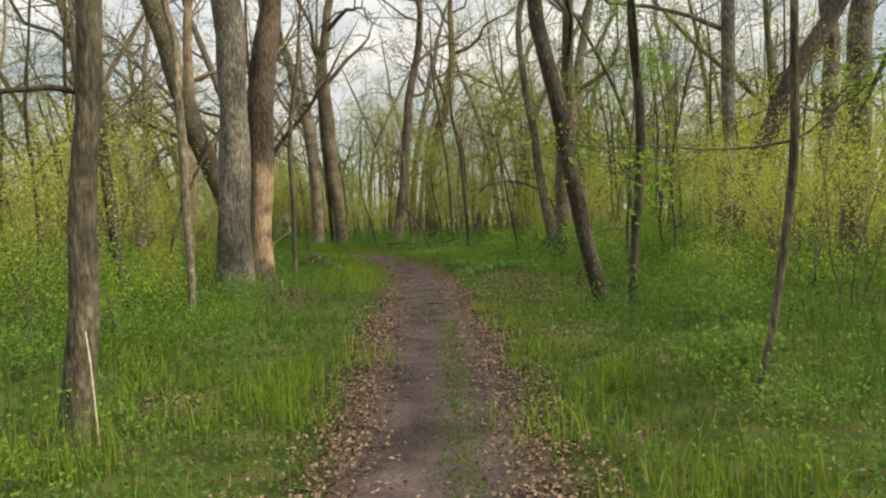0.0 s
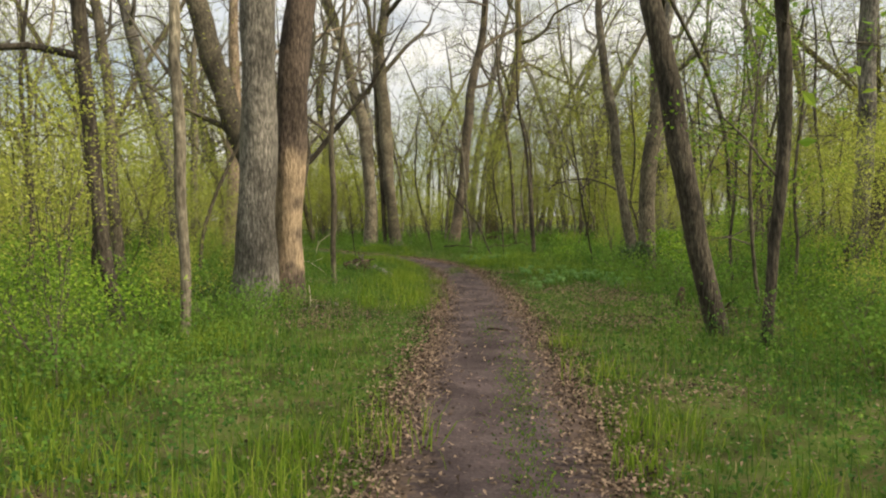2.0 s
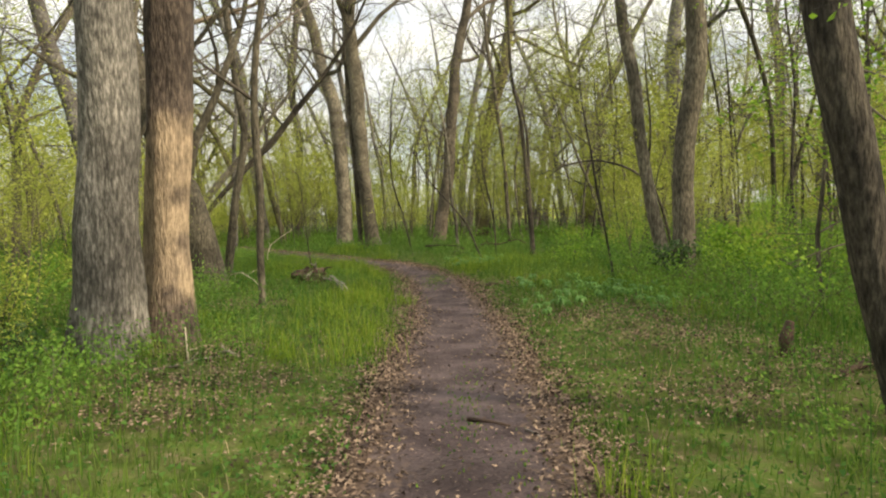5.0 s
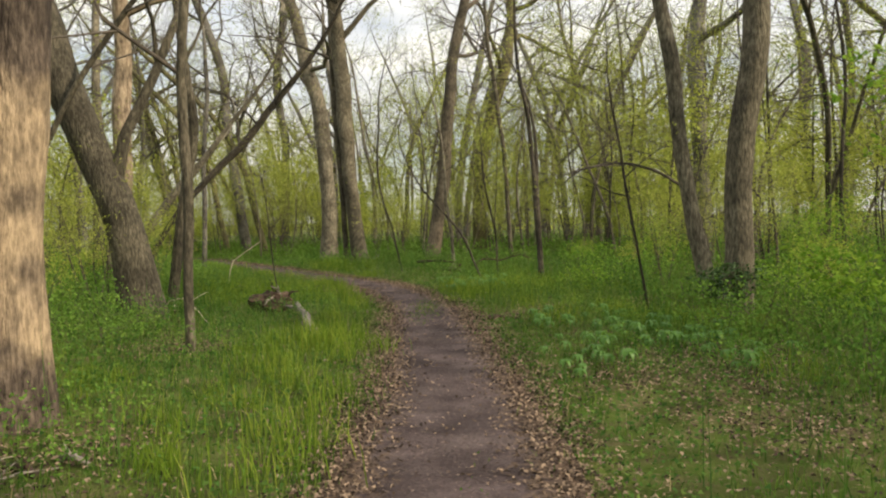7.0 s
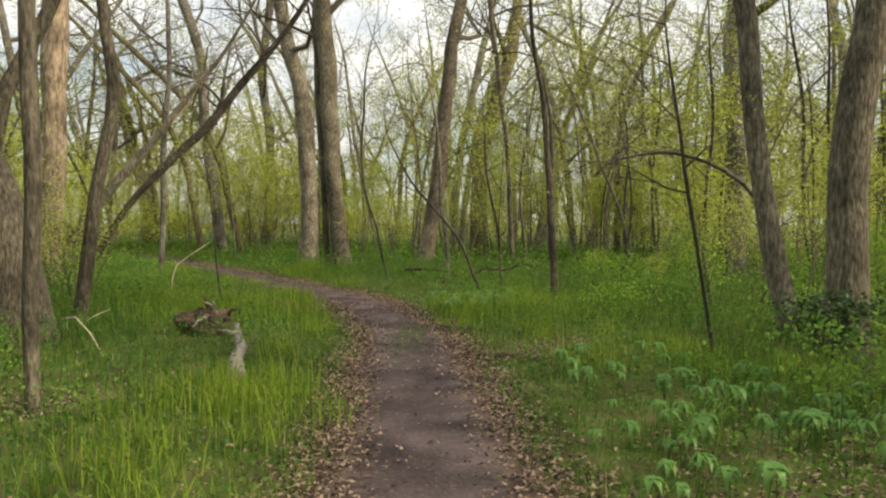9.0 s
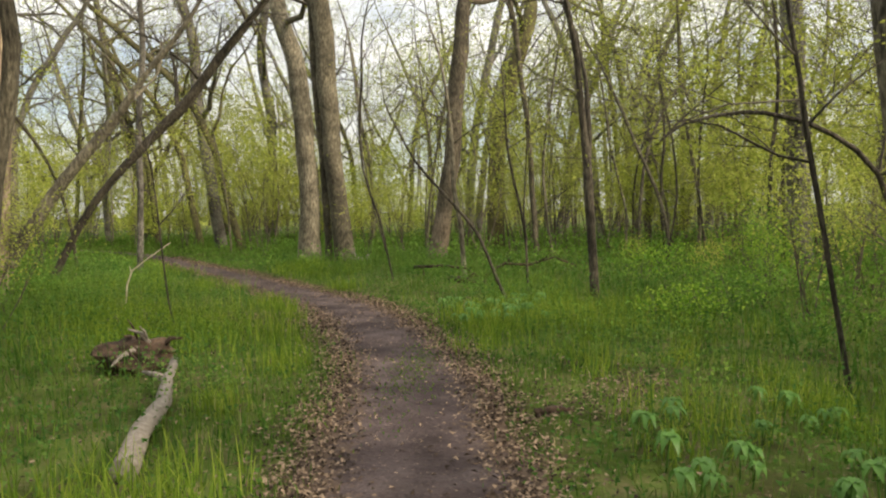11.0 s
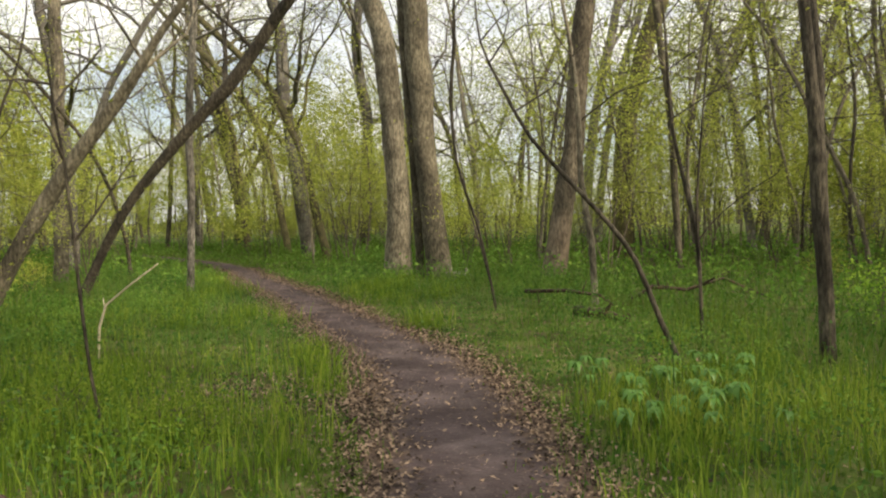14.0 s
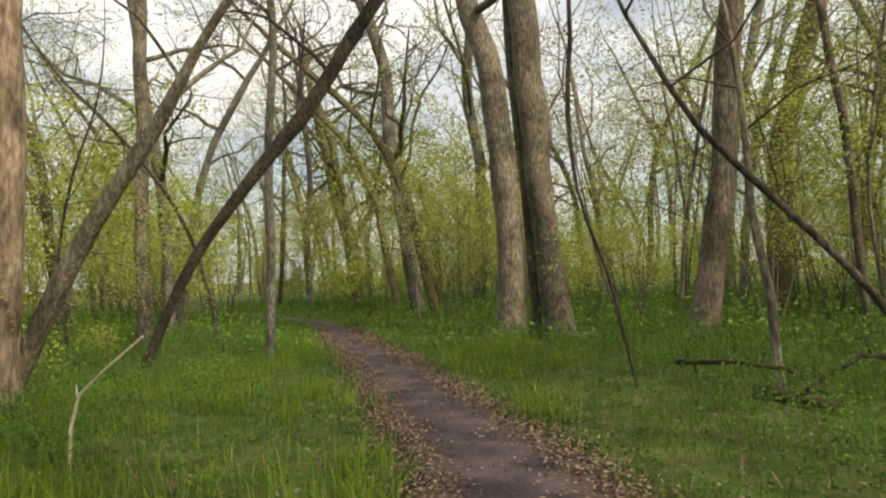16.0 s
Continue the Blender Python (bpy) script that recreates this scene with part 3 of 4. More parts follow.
def litter(n, rng):
    along = np.nonzero((LINE[:, 1] > 1.0) & (LINE[:, 1] < 42))[0]
    k = along[rng.integers(0, len(along), n)]
    m = len(k)
    side = np.sign(rng.random(m) - 0.5)
    off = LINE[k, 2] * np.where(rng.random(m) < 0.025, rng.uniform(-0.5, 0.5, m), 0.86 + 0.20 * rng.normal(size=m)) * side
    off += 0.05 * rng.normal(size=m)
    jx = LINE_DIR[k] * rng.uniform(-0.15, 0.15, (m, 1))
    xy = LINE[k, :2] + jx + np.stack([LINE_DIR[k, 1] * off, -LINE_DIR[k, 0] * off], 1)
    stray = scatter(int(n * 0.45), -8, 6, 1.5, 36, rng, 0.0, 4.0, 1.0)
    heaps = [np.stack([rng.normal(bx, br * 0.6, int(1700 * br * br)), rng.normal(by, br * 0.6, int(1700 * br * br))], 1) for bx, by, br in BARE]
    stray = np.concatenate([stray, *heaps])
    xy = np.concatenate([xy, stray])
    m = len(xy)
    z = np.maximum(ground_z(xy[:, 0], xy[:, 1]), 0.004) + rng.uniform(0.006, 0.035, m)
    z[-len(stray):] += rng.uniform(0, 0.03, len(stray))
    az = rng.uniform(0, 2 * np.pi, m)
    ln, wd = rng.uniform(0.018, 0.05, m), rng.uniform(0.012, 0.032, m)
    a = np.stack([np.cos(az), np.sin(az), rng.normal(0, 0.22, m)], 1) * ln[:, None]
    b = np.stack([-np.sin(az), np.cos(az), rng.normal(0, 0.25, m)], 1) * wd[:, None]
    c = np.column_stack([xy, z])
    curl = np.zeros((m, 3))
    curl[:, 2] = rng.uniform(-0.012, 0.02, m)
    v = np.empty((m, 4, 3))
    v[:, 0], v[:, 1], v[:, 2], v[:, 3] = c - a * 0.5, c + b * 0.5 + curl - a * 0.06, c + a * 0.55, c - b * 0.5 + curl + a * 0.08
    return mesh_from("leaf_litter", v.reshape(-1, 3), np.arange(m * 4).reshape(m, 4), litter_mat)


tagged(new("leaf_litter", litter(62000, np.random.default_rng(5))), "brown and tan fallen leaves along the path edges", "leaves", kind="stuff")

mrng = np.random.default_rng(8)
mp = []
for cx, cy, sx, sy, n in ((0.10, 5.5, 0.11, 2.2, 2600), (0.05, 9.5, 0.1, 1.2, 700), (-1.30, 23.3, 0.16, 0.9, 900), (-0.3, 12.8, 0.1, 0.8, 250)):
    mp.append(np.stack([mrng.normal(cx, sx, n), mrng.normal(cy, sy, n)], 1))
blades("moss", np.concatenate(mp), 0.026, 0.013, grass_mat, mrng, "thin green moss and seedlings down the middle of the path", 0.7, 0.018)


# ---- the trees beside the trail ----
def upright(y, *xzr):
    return [(x, y, z, r) for x, z, r in xzr]


GREY = "tall grey-barked tree with furrowed trunk and bare branches"
THIN = "thin dark young tree with sparse young leaves"
tree(upright(5.1, (-2.58, 0, 0.108), (-2.45, 0.9, 0.10), (-2.42, 1.5, 0.092), (-2.33, 2.26, 0.085), (-2.29, 3.0, 0.08)), 12, 1, bark_brown,
     "slim brown-barked tree close beside the path", 0.35, 6, 2, 4, 500, 0.05)
tree(upright(5.5, (2.26, 0, 0.03), (2.4, 0.54, 0.029), (2.5, 1.12, 0.031), (2.58, 1.74, 0.035), (2.59, 2.18, 0.033), (2.58, 2.95, 0.028)), 6.5, 2, bark_brown,
     "thin crooked sapling with a long sideways branch", 0.45, 5, 1, 4, 420, 0.06, leaf_green, 7, 1.2, group="saplings", name="sapling",
     extra=((2.18, (-1, 0.1, 0.0), 1.6, 0.014), (2.15, (0.8, 0.3, 0.3), 0.9, 0.012)))
tree(upright(12.2, (2.55, 0, 0.135), (2.14, 1.88, 0.135), (1.94, 3.06, 0.134), (1.72, 4.14, 0.126), (1.62, 4.86, 0.126)), 14, 3, bark_dark,
     "leaning dark brown tree with mossy bark", 0.45, 6, 2, 5, 500, 0.06)
tree(upright(11.3, (2.80, 0, 0.06), (2.88, 0.96, 0.061), (2.95, 1.46, 0.066), (3.02, 2.21, 0.07), (3.03, 2.86, 0.07), (3.01, 3.35, 0.07)), 10, 4, bark_dark,
     THIN, 0.3, 6, 2, 4, 500, 0.06, leaf_green, extra=((2.0, (-0.8, -0.2, 0.9), 1.8, 0.022),))
tree(upright(15.1, (-4.23, 0, 0.41), (-4.2, 0.5, 0.37), (-4.17, 1.04, 0.33), (-4.12, 1.87, 0.305), (-4.07, 3.09, 0.295), (-4.02, 4.71, 0.30)), 21, 5, bark_grey,
     "massive grey-barked tree with furrowed trunk, one of a close pair", 0.36, 8, 2, 6, 600, 0.06, sides=26, flare=1.12, rough=0.2, limb_len=0.36)
tree(upright(15.85, (-3.87, 0, 0.31), (-3.84, 0.74, 0.275), (-3.81, 1.44, 0.245), (-3.73, 2.31, 0.253), (-3.65, 3.61, 0.262), (-3.58, 4.9, 0.262)), 20, 6, bark_sunlit_scar,
     "massive tree with a tan sunlit bare patch, one of a close pair", 0.36, 8, 2, 6, 600, 0.06, sides=26, flare=1.12, rough=0.2, limb_len=0.36)
tree(upright(12.6, (-5.25, 0, 0.10), (-5.44, 1.28, 0.097), (-5.55, 2.25, 0.097), (-5.6, 3.29, 0.096), (-5.66, 4.47, 0.096)), 12, 7, bark_dark, THIN, 0.3, 7, 2, 4, 600, 0.06)
tree(upright(11.7, (-3.93, 0, 0.06), (-3.94, 1.27, 0.066), (-3.94, 2.36, 0.07), (-3.98, 3.45, 0.07), (-4.0, 4.16, 0.065)), 10, 8, bark_pale,
     "thin pale-barked young tree", 0.35, 6, 2, 4, 500, 0.06)
tree(upright(27, (-10.7, 0, 0.21), (-10.85, 2.27, 0.209), (-11.22, 4.36, 0.209), (-11.79, 6.25, 0.208), (-12.34, 8.51, 0.20)), 18, 9, bark_grey, GREY, 0.4, 7, 2, 5, 500, 0.06)
tree(upright(22.2, (-5.8, 0, 0.36), (-5.98, 1.2, 0.30), (-6.25, 2.0, 0.28), (-6.6, 2.85, 0.28), (-6.95, 3.7, 0.29), (-7.4, 5.2, 0.29), (-8.24, 8.0, 0.26)), 17, 10, bark_brown,
     "big dark tree leaning sideways with a second stem", 0.5, 6, 2, 5, 500, 0.06, sides=16, extra=((2.0, (0.22, 0.0, 1.0), 6.0, 0.12), (3.9, (-1.0, 0.1, 0.25), 3.0, 0.09)))
tree(upright(17.5, (6.25, 0, 0.23), (6.78, 1.25, 0.229), (7.26, 2.41, 0.235), (7.73, 3.43, 0.234), (8.33, 4.57, 0.22), (8.99, 5.57, 0.194), (9.32, 6.07, 0.181)), 11, 11, bark_dark,
     "dark dead tree leaning steeply among the others", 0.6, 4, 1, 4, 0)
tree(upright(17.2, (6.42, 0, 0.15), (6.53, 2.29, 0.154), (6.59, 4.2, 0.153), (6.62, 6.08, 0.152)), 15, 12, bark_grey, GREY, 0.35, 6, 2, 5, 500, 0.06)
tree(upright(20, (10.85, 0, 0.32), (11.04, 3.78, 0.297), (11.17, 6.71, 0.295)), 19, 13, bark_grey, GREY, 0.35, 7, 2, 5, 500, 0.06)
tree(upright(26, (13.1, 0, 0.29), (13.44, 6.41, 0.27), (13.37, 8.31, 0.269)), 19, 14, bark_grey, GREY, 0.35, 7, 2, 5, 500, 0.06)
tree(upright(21.9, (3.45, 0, 0.25), (3.53, 0.91, 0.21), (3.54, 1.75, 0.20), (3.62, 3.0, 0.198), (3.76, 3.99, 0.19), (3.82, 4.65, 0.185)), 18, 15, bark_brown,
     "tall dark-barked tree with ivy round its foot", 0.3, 8, 2, 5, 700, 0.06, sides=14)
tree(upright(23.4, (3.55, 0, 0.13), (3.35, 0.88, 0.148), (3.16, 1.95, 0.129), (3.0, 3.23, 0.129), (2.87, 4.3, 0.128)), 15, 16, bark_pale,
     "slender pale grey tree leaning slightly", 0.35, 7, 2, 5, 600, 0.06, sides=12)
tree(upright(39.8, (-6.54, 0, 0.38), (-6.52, 1.33, 0.325), (-6.56, 3.06, 0.295), (-6.69, 5.23, 0.302), (-6.89, 6.54, 0.288), (-7.2, 7.44, 0.275)), 21, 17, bark_pale,
     "tall pale tree curving near the top, one of a pair", 0.36, 8, 2, 5, 700, 0.06, sides=14)
tree(upright(38.2, (-5.05, 0, 0.33), (-5.23, 1.58, 0.268), (-5.36, 3.53, 0.26), (-5.5, 5.49, 0.286), (-5.55, 6.79, 0.29)), 21, 18, bark_brown,
     "tall brown straight tree, one of a pair", 0.36, 8, 2, 5, 700, 0.06, sides=14)
tree(upright(38.6, (-5.64, 0, 0.11), (-5.71, 2.12, 0.107), (-5.83, 4.16, 0.119), (-5.93, 5.97, 0.13), (-5.96, 7.19, 0.12)), 14, 19, bark_brown, THIN, 0.5, 5, 1, 5, 300, 0.06)
tree(upright(38, (-2.36, 0, 0.28), (-2.07, 1.69, 0.245), (-1.83, 3.26, 0.23), (-1.68, 5.05, 0.228), (-1.52, 6.23, 0.225)), 20, 20, bark_sunlit_strips,
     "tall tree with pale sunlit strips on its lower trunk", 0.36, 8, 2, 5, 700, 0.06, sides=14)
tree(upright(45.5, (-0.68, 0, 0.35), (-0.67, 2.21, 0.329), (-0.52, 4.27, 0.31), (-0.08, 6.11, 0.291), (0.37, 7.59, 0.289)), 20, 21, bark_moss,
     "tall tree with a dark foot leaning aside higher up", 0.4, 8, 2, 5, 700, 0.06, sides=12)
tree(upright(32.3, (-1.27, 0, 0.054), (-1.33, 1.05, 0.052), (-1.44, 2.01, 0.048), (-1.5, 2.89, 0.04), (-1.55, 3.85, 0.036)), 6.5, 22, bark_pale, "thin bent pale sapling", 0.4, 5, 1, 4, 250, 0.05, group="saplings", name="sapling")
tree(upright(33.1, (-10.95, 0, 0.095), (-10.36, 1.12, 0.086), (-9.52, 2.19, 0.09), (-8.61, 3.11, 0.105), (-7.75, 3.86, 0.122), (-7.18, 4.51, 0.11), (-6.77, 5.05, 0.109), (-6.37, 5.49, 0.099)),
     11, 23, bark_dark, "dark tree leaning far over towards the path", 0.45, 9, 2, 6, 420, 0.05, extra=((3.9, (-0.5, 0.2, 0.8), 2.6, 0.065),))
tree(upright(30.0, (-10.25, 0, 0.142), (-9.7, 0.86, 0.132), (-9.21, 1.54, 0.123), (-8.64, 2.25, 0.114), (-8.01, 2.93, 0.098), (-7.49, 3.52, 0.077), (-7.08, 4.04, 0.057)),
     8.5, 24, bark_pale, "slanting pale tree with a bare lower trunk", 0.42, 9, 2, 6, 420, 0.05)
tree(upright(29.7, (-10.02, 0, 0.28), (-9.84, 2.61, 0.235), (-9.72, 4.93, 0.233)), 17, 25, bark_bare, "stout tree with warm tan bark", 0.4, 6, 2, 5, 300, 0.06, sides=14)
tree(upright(28.4, (1.0, 0, 0.076), (0.95, 1.05, 0.07), (0.90, 1.9, 0.08), (0.82, 2.75, 0.058), (0.77, 3.88, 0.05)), 10, 26, bark_dark, "thin dark young tree forked into two stems", 0.45, 6, 2, 4, 400, 0.05, extra=((2.0, (0.1, 0, 1), 5.0, 0.05),))
tree(upright(34.7, (6.62, 0, 0.27), (6.48, 2.95, 0.254), (6.35, 6.38, 0.253)), 19, 27, bark_grey, GREY, 0.35, 7, 2, 5, 500, 0.06)
tree(upright(35, (-9.76, 0, 0.08), (-9.68, 1.78, 0.081), (-9.62, 4.1, 0.081), (-9.45, 6.38, 0.075)), 11, 28, bark_grey, THIN, 0.45, 5, 2, 4, 300, 0.05)
tree(upright(60, (-21.46, 0, 0.46), (-21.57, 2.71, 0.436), (-22.33, 5.58, 0.377), (-22.93, 8.16, 0.348)), 17, 29, bark_brown,
     "old dark forked tree beyond the bend", 0.25, 9, 2, 6, 500, 0.07, extra=((3.4, (0.8, 0, 0.9), 7, 0.2), (5, (-0.9, 0, 0.8), 6, 0.16)))
tree(upright(19.05, (-3.75, 0, 0.055), (-3.74, 1.52, 0.06), (-3.74, 2.84, 0.06), (-3.69, 4.15, 0.059)), 9, 30, bark_brown, THIN, 0.35, 6, 1, 5, 400, 0.05)
tree(upright(23.9, (-6.08, 0, 0.10), (-5.87, 1.41, 0.095), (-5.70, 2.34, 0.09), (-5.55, 3.33, 0.088), (-5.63, 4.09, 0.085)), 11, 31, bark_brown, THIN, 0.4, 6, 2, 4, 400, 0.05)
tree(upright(40, (0.6, 0, 0.09), (0.44, 3.35, 0.088), (0.13, 6.28, 0.088), (-0.18, 8.61, 0.078)), 13, 32, bark_brown, THIN, 0.5, 6, 1, 5, 300, 0.05)
tree(upright(22.5, (2.29, 0, 0.024), (2.17, 0.83, 0.02), (2.05, 1.51, 0.022), (1.95, 2.11, 0.022), (1.89, 2.5, 0.02), (1.82, 2.89, 0.018)), 5.5, 33, bark_dark,
     "thin dark sapling with arching twigs", 0.4, 6, 1, 5, 420, 0.045, extra=((2.0, (-1, 0.1, 0.35), 1.5, 0.016), (2.3, (0.9, 0.2, 0.3), 1.4, 0.016), (2.7, (-0.8, -0.2, 0.6), 1.3, 0.014)), group="saplings", name="sapling")
tree(upright(24.8, (3.98, 0, 0.034), (3.88, 0.9, 0.032), (3.62, 1.8, 0.03), (3.15, 2.24, 0.028), (2.67, 2.44, 0.026), (2.21, 2.51, 0.023), (1.57, 2.40, 0.018), (1.26, 2.16, 0.012)), 2.2, 36, bark_dark,
     "thin dark sapling bowed over into an arch", 0.55, 7, 1, 5, 260, 0.04, extra=((2.3, (0.5, 0.1, 0.6), 1.5, 0.016), (1.8, (0.3, 0, 1), 2.2, 0.02)), group="saplings", name="sapling")
tree([(-0.36, 28.0, 0, 0.028), (-0.56, 28.0, 0.46, 0.027), (-0.79, 28.0, 1.04, 0.025), (-1.02, 28.0, 1.38, 0.024), (-1.36, 28.0, 1.77, 0.022), (-1.76, 28.0, 2.25, 0.019), (-2.02, 28.0, 2.77, 0.016)], 4.2, 34, bark_dark,
     "thin dead pole leaning across other saplings", 0.55, 4, 1, 4, 60, 0.05, group="saplings", name="sapling")

tree(upright(36.5, (-14.2, 0, 0.17), (-14.1, 3, 0.16), (-14.0, 7, 0.15)), 19, 35, bark_pale, GREY, 0.35, 7, 2, 5, 500, 0.07, sides=12)
tree(upright(18.2, (4.5, 0, 0.035), (4.45, 1.0, 0.033), (4.55, 2.0, 0.03), (4.6, 3.2, 0.026)), 6.0, 37, bark_brown, "leafy sapling with broad fresh green leaves", 0.18, 13, 1, 6, 3600, 0.075, leaf_green, 7, extra=((1.38, (-1, 0.1, 0.08), 1.2, 0.012),), group="saplings", name="sapling")
tree(upright(14.2, (3.7, 0, 0.03), (3.6, 1.0, 0.028), (3.55, 2.0, 0.026)), 4.6, 38, bark_brown, "leafy sapling with broad fresh green leaves", 0.2, 8, 1, 5, 800, 0.055, leaf_green, 7, group="saplings", name="sapling")

tree(upright(16.4, (5.0, 0, 0.03), (5.05, 1.0, 0.028), (5.0, 2.0, 0.026), (5.1, 3.0, 0.024)), 5.5, 91, bark_brown, "leafy sapling with broad fresh green leaves", 0.18, 8, 1, 5, 450, 0.06, leaf_green, 7, group="saplings", name="sapling")
tree(upright(20.0, (5.9, 0, 0.035), (5.8, 1.2, 0.033), (5.9, 2.4, 0.03), (6.0, 3.6, 0.026)), 7, 92, bark_brown, "leafy sapling with broad fresh green leaves", 0.15, 9, 1, 5, 450, 0.06, leaf_green, 7, group="saplings", name="sapling")
tree(upright(23.0, (6.6, 0, 0.035), (6.7, 1.2, 0.033), (6.6, 2.4, 0.03), (6.5, 3.6, 0.026)), 7, 93, bark_brown, "leafy sapling with broad fresh green leaves", 0.15, 9, 1, 5, 450, 0.06, leaf_green, 7, group="saplings", name="sapling")

tree(upright(29.6, (-0.02, 0, 0.022), (-0.03, 0.61, 0.022), (-0.04, 1.15, 0.027), (-0.14, 1.7, 0.025), (-0.3, 2.35, 0.022), (-0.36, 2.76, 0.02)), 5.0, 94, bark_dark,
     "dark many-stemmed sapling above the fallen branches", 0.5, 5, 1, 5, 260, 0.045, extra=((0.9, (-0.05, 0, 1), 3.6, 0.022), (1.2, (0.5, 0.2, 0.6), 1.4, 0.014)), group="saplings", name="sapling")
tree(upright(32.1, (-2.77, 0, 0.021), (-2.89, 0.68, 0.021), (-3.02, 1.39, 0.021), (-3.33, 2.37, 0.022), (-3.42, 3.27, 0.03), (-3.36, 4.16, 0.03)), 7.0, 95, bark_dark,
     "dark curved two-stemmed sapling", 0.5, 5, 1, 5, 300, 0.045, extra=((0.5, (-0.12, 0.1, 1), 4.2, 0.022),), group="saplings", name="sapling")

tree(upright(25.0, (-4.36, 0, 0.014), (-4.45, 0.5, 0.013), (-4.49, 1.0, 0.013), (-4.53, 1.4, 0.012), (-4.57, 1.95, 0.011), (-4.63, 2.3, 0.010)), 3.3, 96, bark_dark,
     "very thin dark sapling standing in tall grass", 0.5, 5, 1, 4, 120, 0.035, sides=6, group="saplings", name="sapling")


# ---- the wood all round: canopy trees, poles and shrubs ----
frng = np.random.default_rng(77)


def wood_spots(n, x0, x1, y0, y1, clear, near_clear, gap, taken):
    """Places for trees, clear of the trail; near_clear: further clear of it along the walk itself."""
    out = []
    for _ in range(n * 40):
        if len(out) >= n:
            break
        x, y = frng.uniform(x0, x1), frng.uniform(y0, y1)
        d, w = off_trail(x, y)
        keep_off = near_clear if -4 < y < 37 else clear
        if abs(d[0]) < keep_off or any((x - a) ** 2 + (y - b) ** 2 < gap * gap for a, b in taken):
            continue
        out.append((x, y))
        taken.append((x, y))
    return out


def poses(spots, lo, hi):
    return [Matrix.LocRotScale((x, y, -0.02), Euler((frng.normal(0, 0.04), frng.normal(0, 0.04), frng.uniform(0, 6.28))),
                               Vector((1, 1, 1)) * frng.uniform(lo, hi)) for x, y in spots]


OPEN = [(-4.3, 18.8), (-4.8, 19.7), (-5.6, 20.2), (-5.0, 22.4), (-7.0, 27.5), (-7.8, 28.6), (-6.6, 26.4), (-5.2, 20.6), (-5.0, 21.6), (-4.2, 13.4), (-3.6, 14.2), (-4.6, 18.0), (3.0, 19.4), (3.2, 20.6), (2.9, 18.4), (-5.4, 36.8), (-1.8, 36.6), (-3.5, 37.0), (-8.6, 31.5), (-9.6, 32.0),
        (-1.6, 42), (-2.4, 43.2), (-2.6, 46), (-1.8, 48), (-2.8, 49.5), (-3.1, 52.5), (-0.4, 49), (0, 52), (-6.9, 43), (-7.2, 46), (-5.6, 42), (-5.9, 45), (-6.2, 48.5)]
taken = OPEN + [(o.location.x, o.location.y) for o in scene.objects if o.name.startswith(("tree", "sapling"))]


def straight(r, h, bend, seed):
    rg = np.random.default_rng(seed)
    ax, ay = rg.normal(0, bend, 2)
    return [(ax * (z / 6) ** 2 + 0.2 * math.sin(z * 0.8 + seed), ay * (z / 6) ** 2, z, r * (1 - 0.35 * z / h)) for z in np.linspace(0, h * 0.55, 5)]


canopy = [tree(straight(0.18, 18, 0.5, 40), 18, 40, bark_grey, GREY, 0.28, 7, 2, 6, 1300, 0.095, leaf_young, split=False),
          tree(straight(0.14, 17, 0.8, 41), 17, 41, bark_brown, "tall brown-barked tree with thin bare branches", 0.3, 7, 2, 6, 1300, 0.095, leaf_young, split=False),
          tree(straight(0.24, 20, 0.4, 42), 20, 42, bark_grey, GREY, 0.25, 8, 2, 6, 1300, 0.095, leaf_young, split=False),
          tree(straight(0.11, 15, 1.0, 43), 15, 43, bark_pale, "slim pale tree with young leaves", 0.25, 7, 2, 6, 1500, 0.095, leaf_young, split=False),
          tree(straight(0.15, 16, 1.4, 44), 16, 44, bark_moss, "leaning mossy brown tree with spreading twigs", 0.25, 8, 2, 6, 1300, 0.095, leaf_young, split=False)]
cs = wood_spots(10, -9, 9, 46, 62, 2.5, 9, 2.0, taken) + wood_spots(62, -46, 34, 41, 84, 3.0, 9, 2.6, taken) + wood_spots(26, -34, -7, 4, 40, 3.0, 8, 2.8, taken) + wood_spots(13, -30, -9, 38, 60, 3.0, 9, 2.4, taken) + wood_spots(5, 14, 30, 8, 40, 3, 9, 2.8, taken)
for k, ob in enumerate(canopy):
    place_all(ob, poses(cs[k::len(canopy)], 0.8, 1.15))
# unseen trees added at the walker's back to shade and dapple the sun
behind = tree(straight(0.17, 17, 0.7, 45), 17, 45, bark_brown, "tall brown-barked tree with thin bare branches", 0.3, 6, 2, 4, 400, 0.14, split=False)
place_all(behind, poses(wood_spots(11, -30, -6, -24, 4, 3, 5, 3, taken) + wood_spots(4, 12, 26, -24, 2, 3, 6, 3, taken) + wood_spots(12, -8, 12, -36, -6, 2.2, 3, 3, taken), 0.8, 1.15))

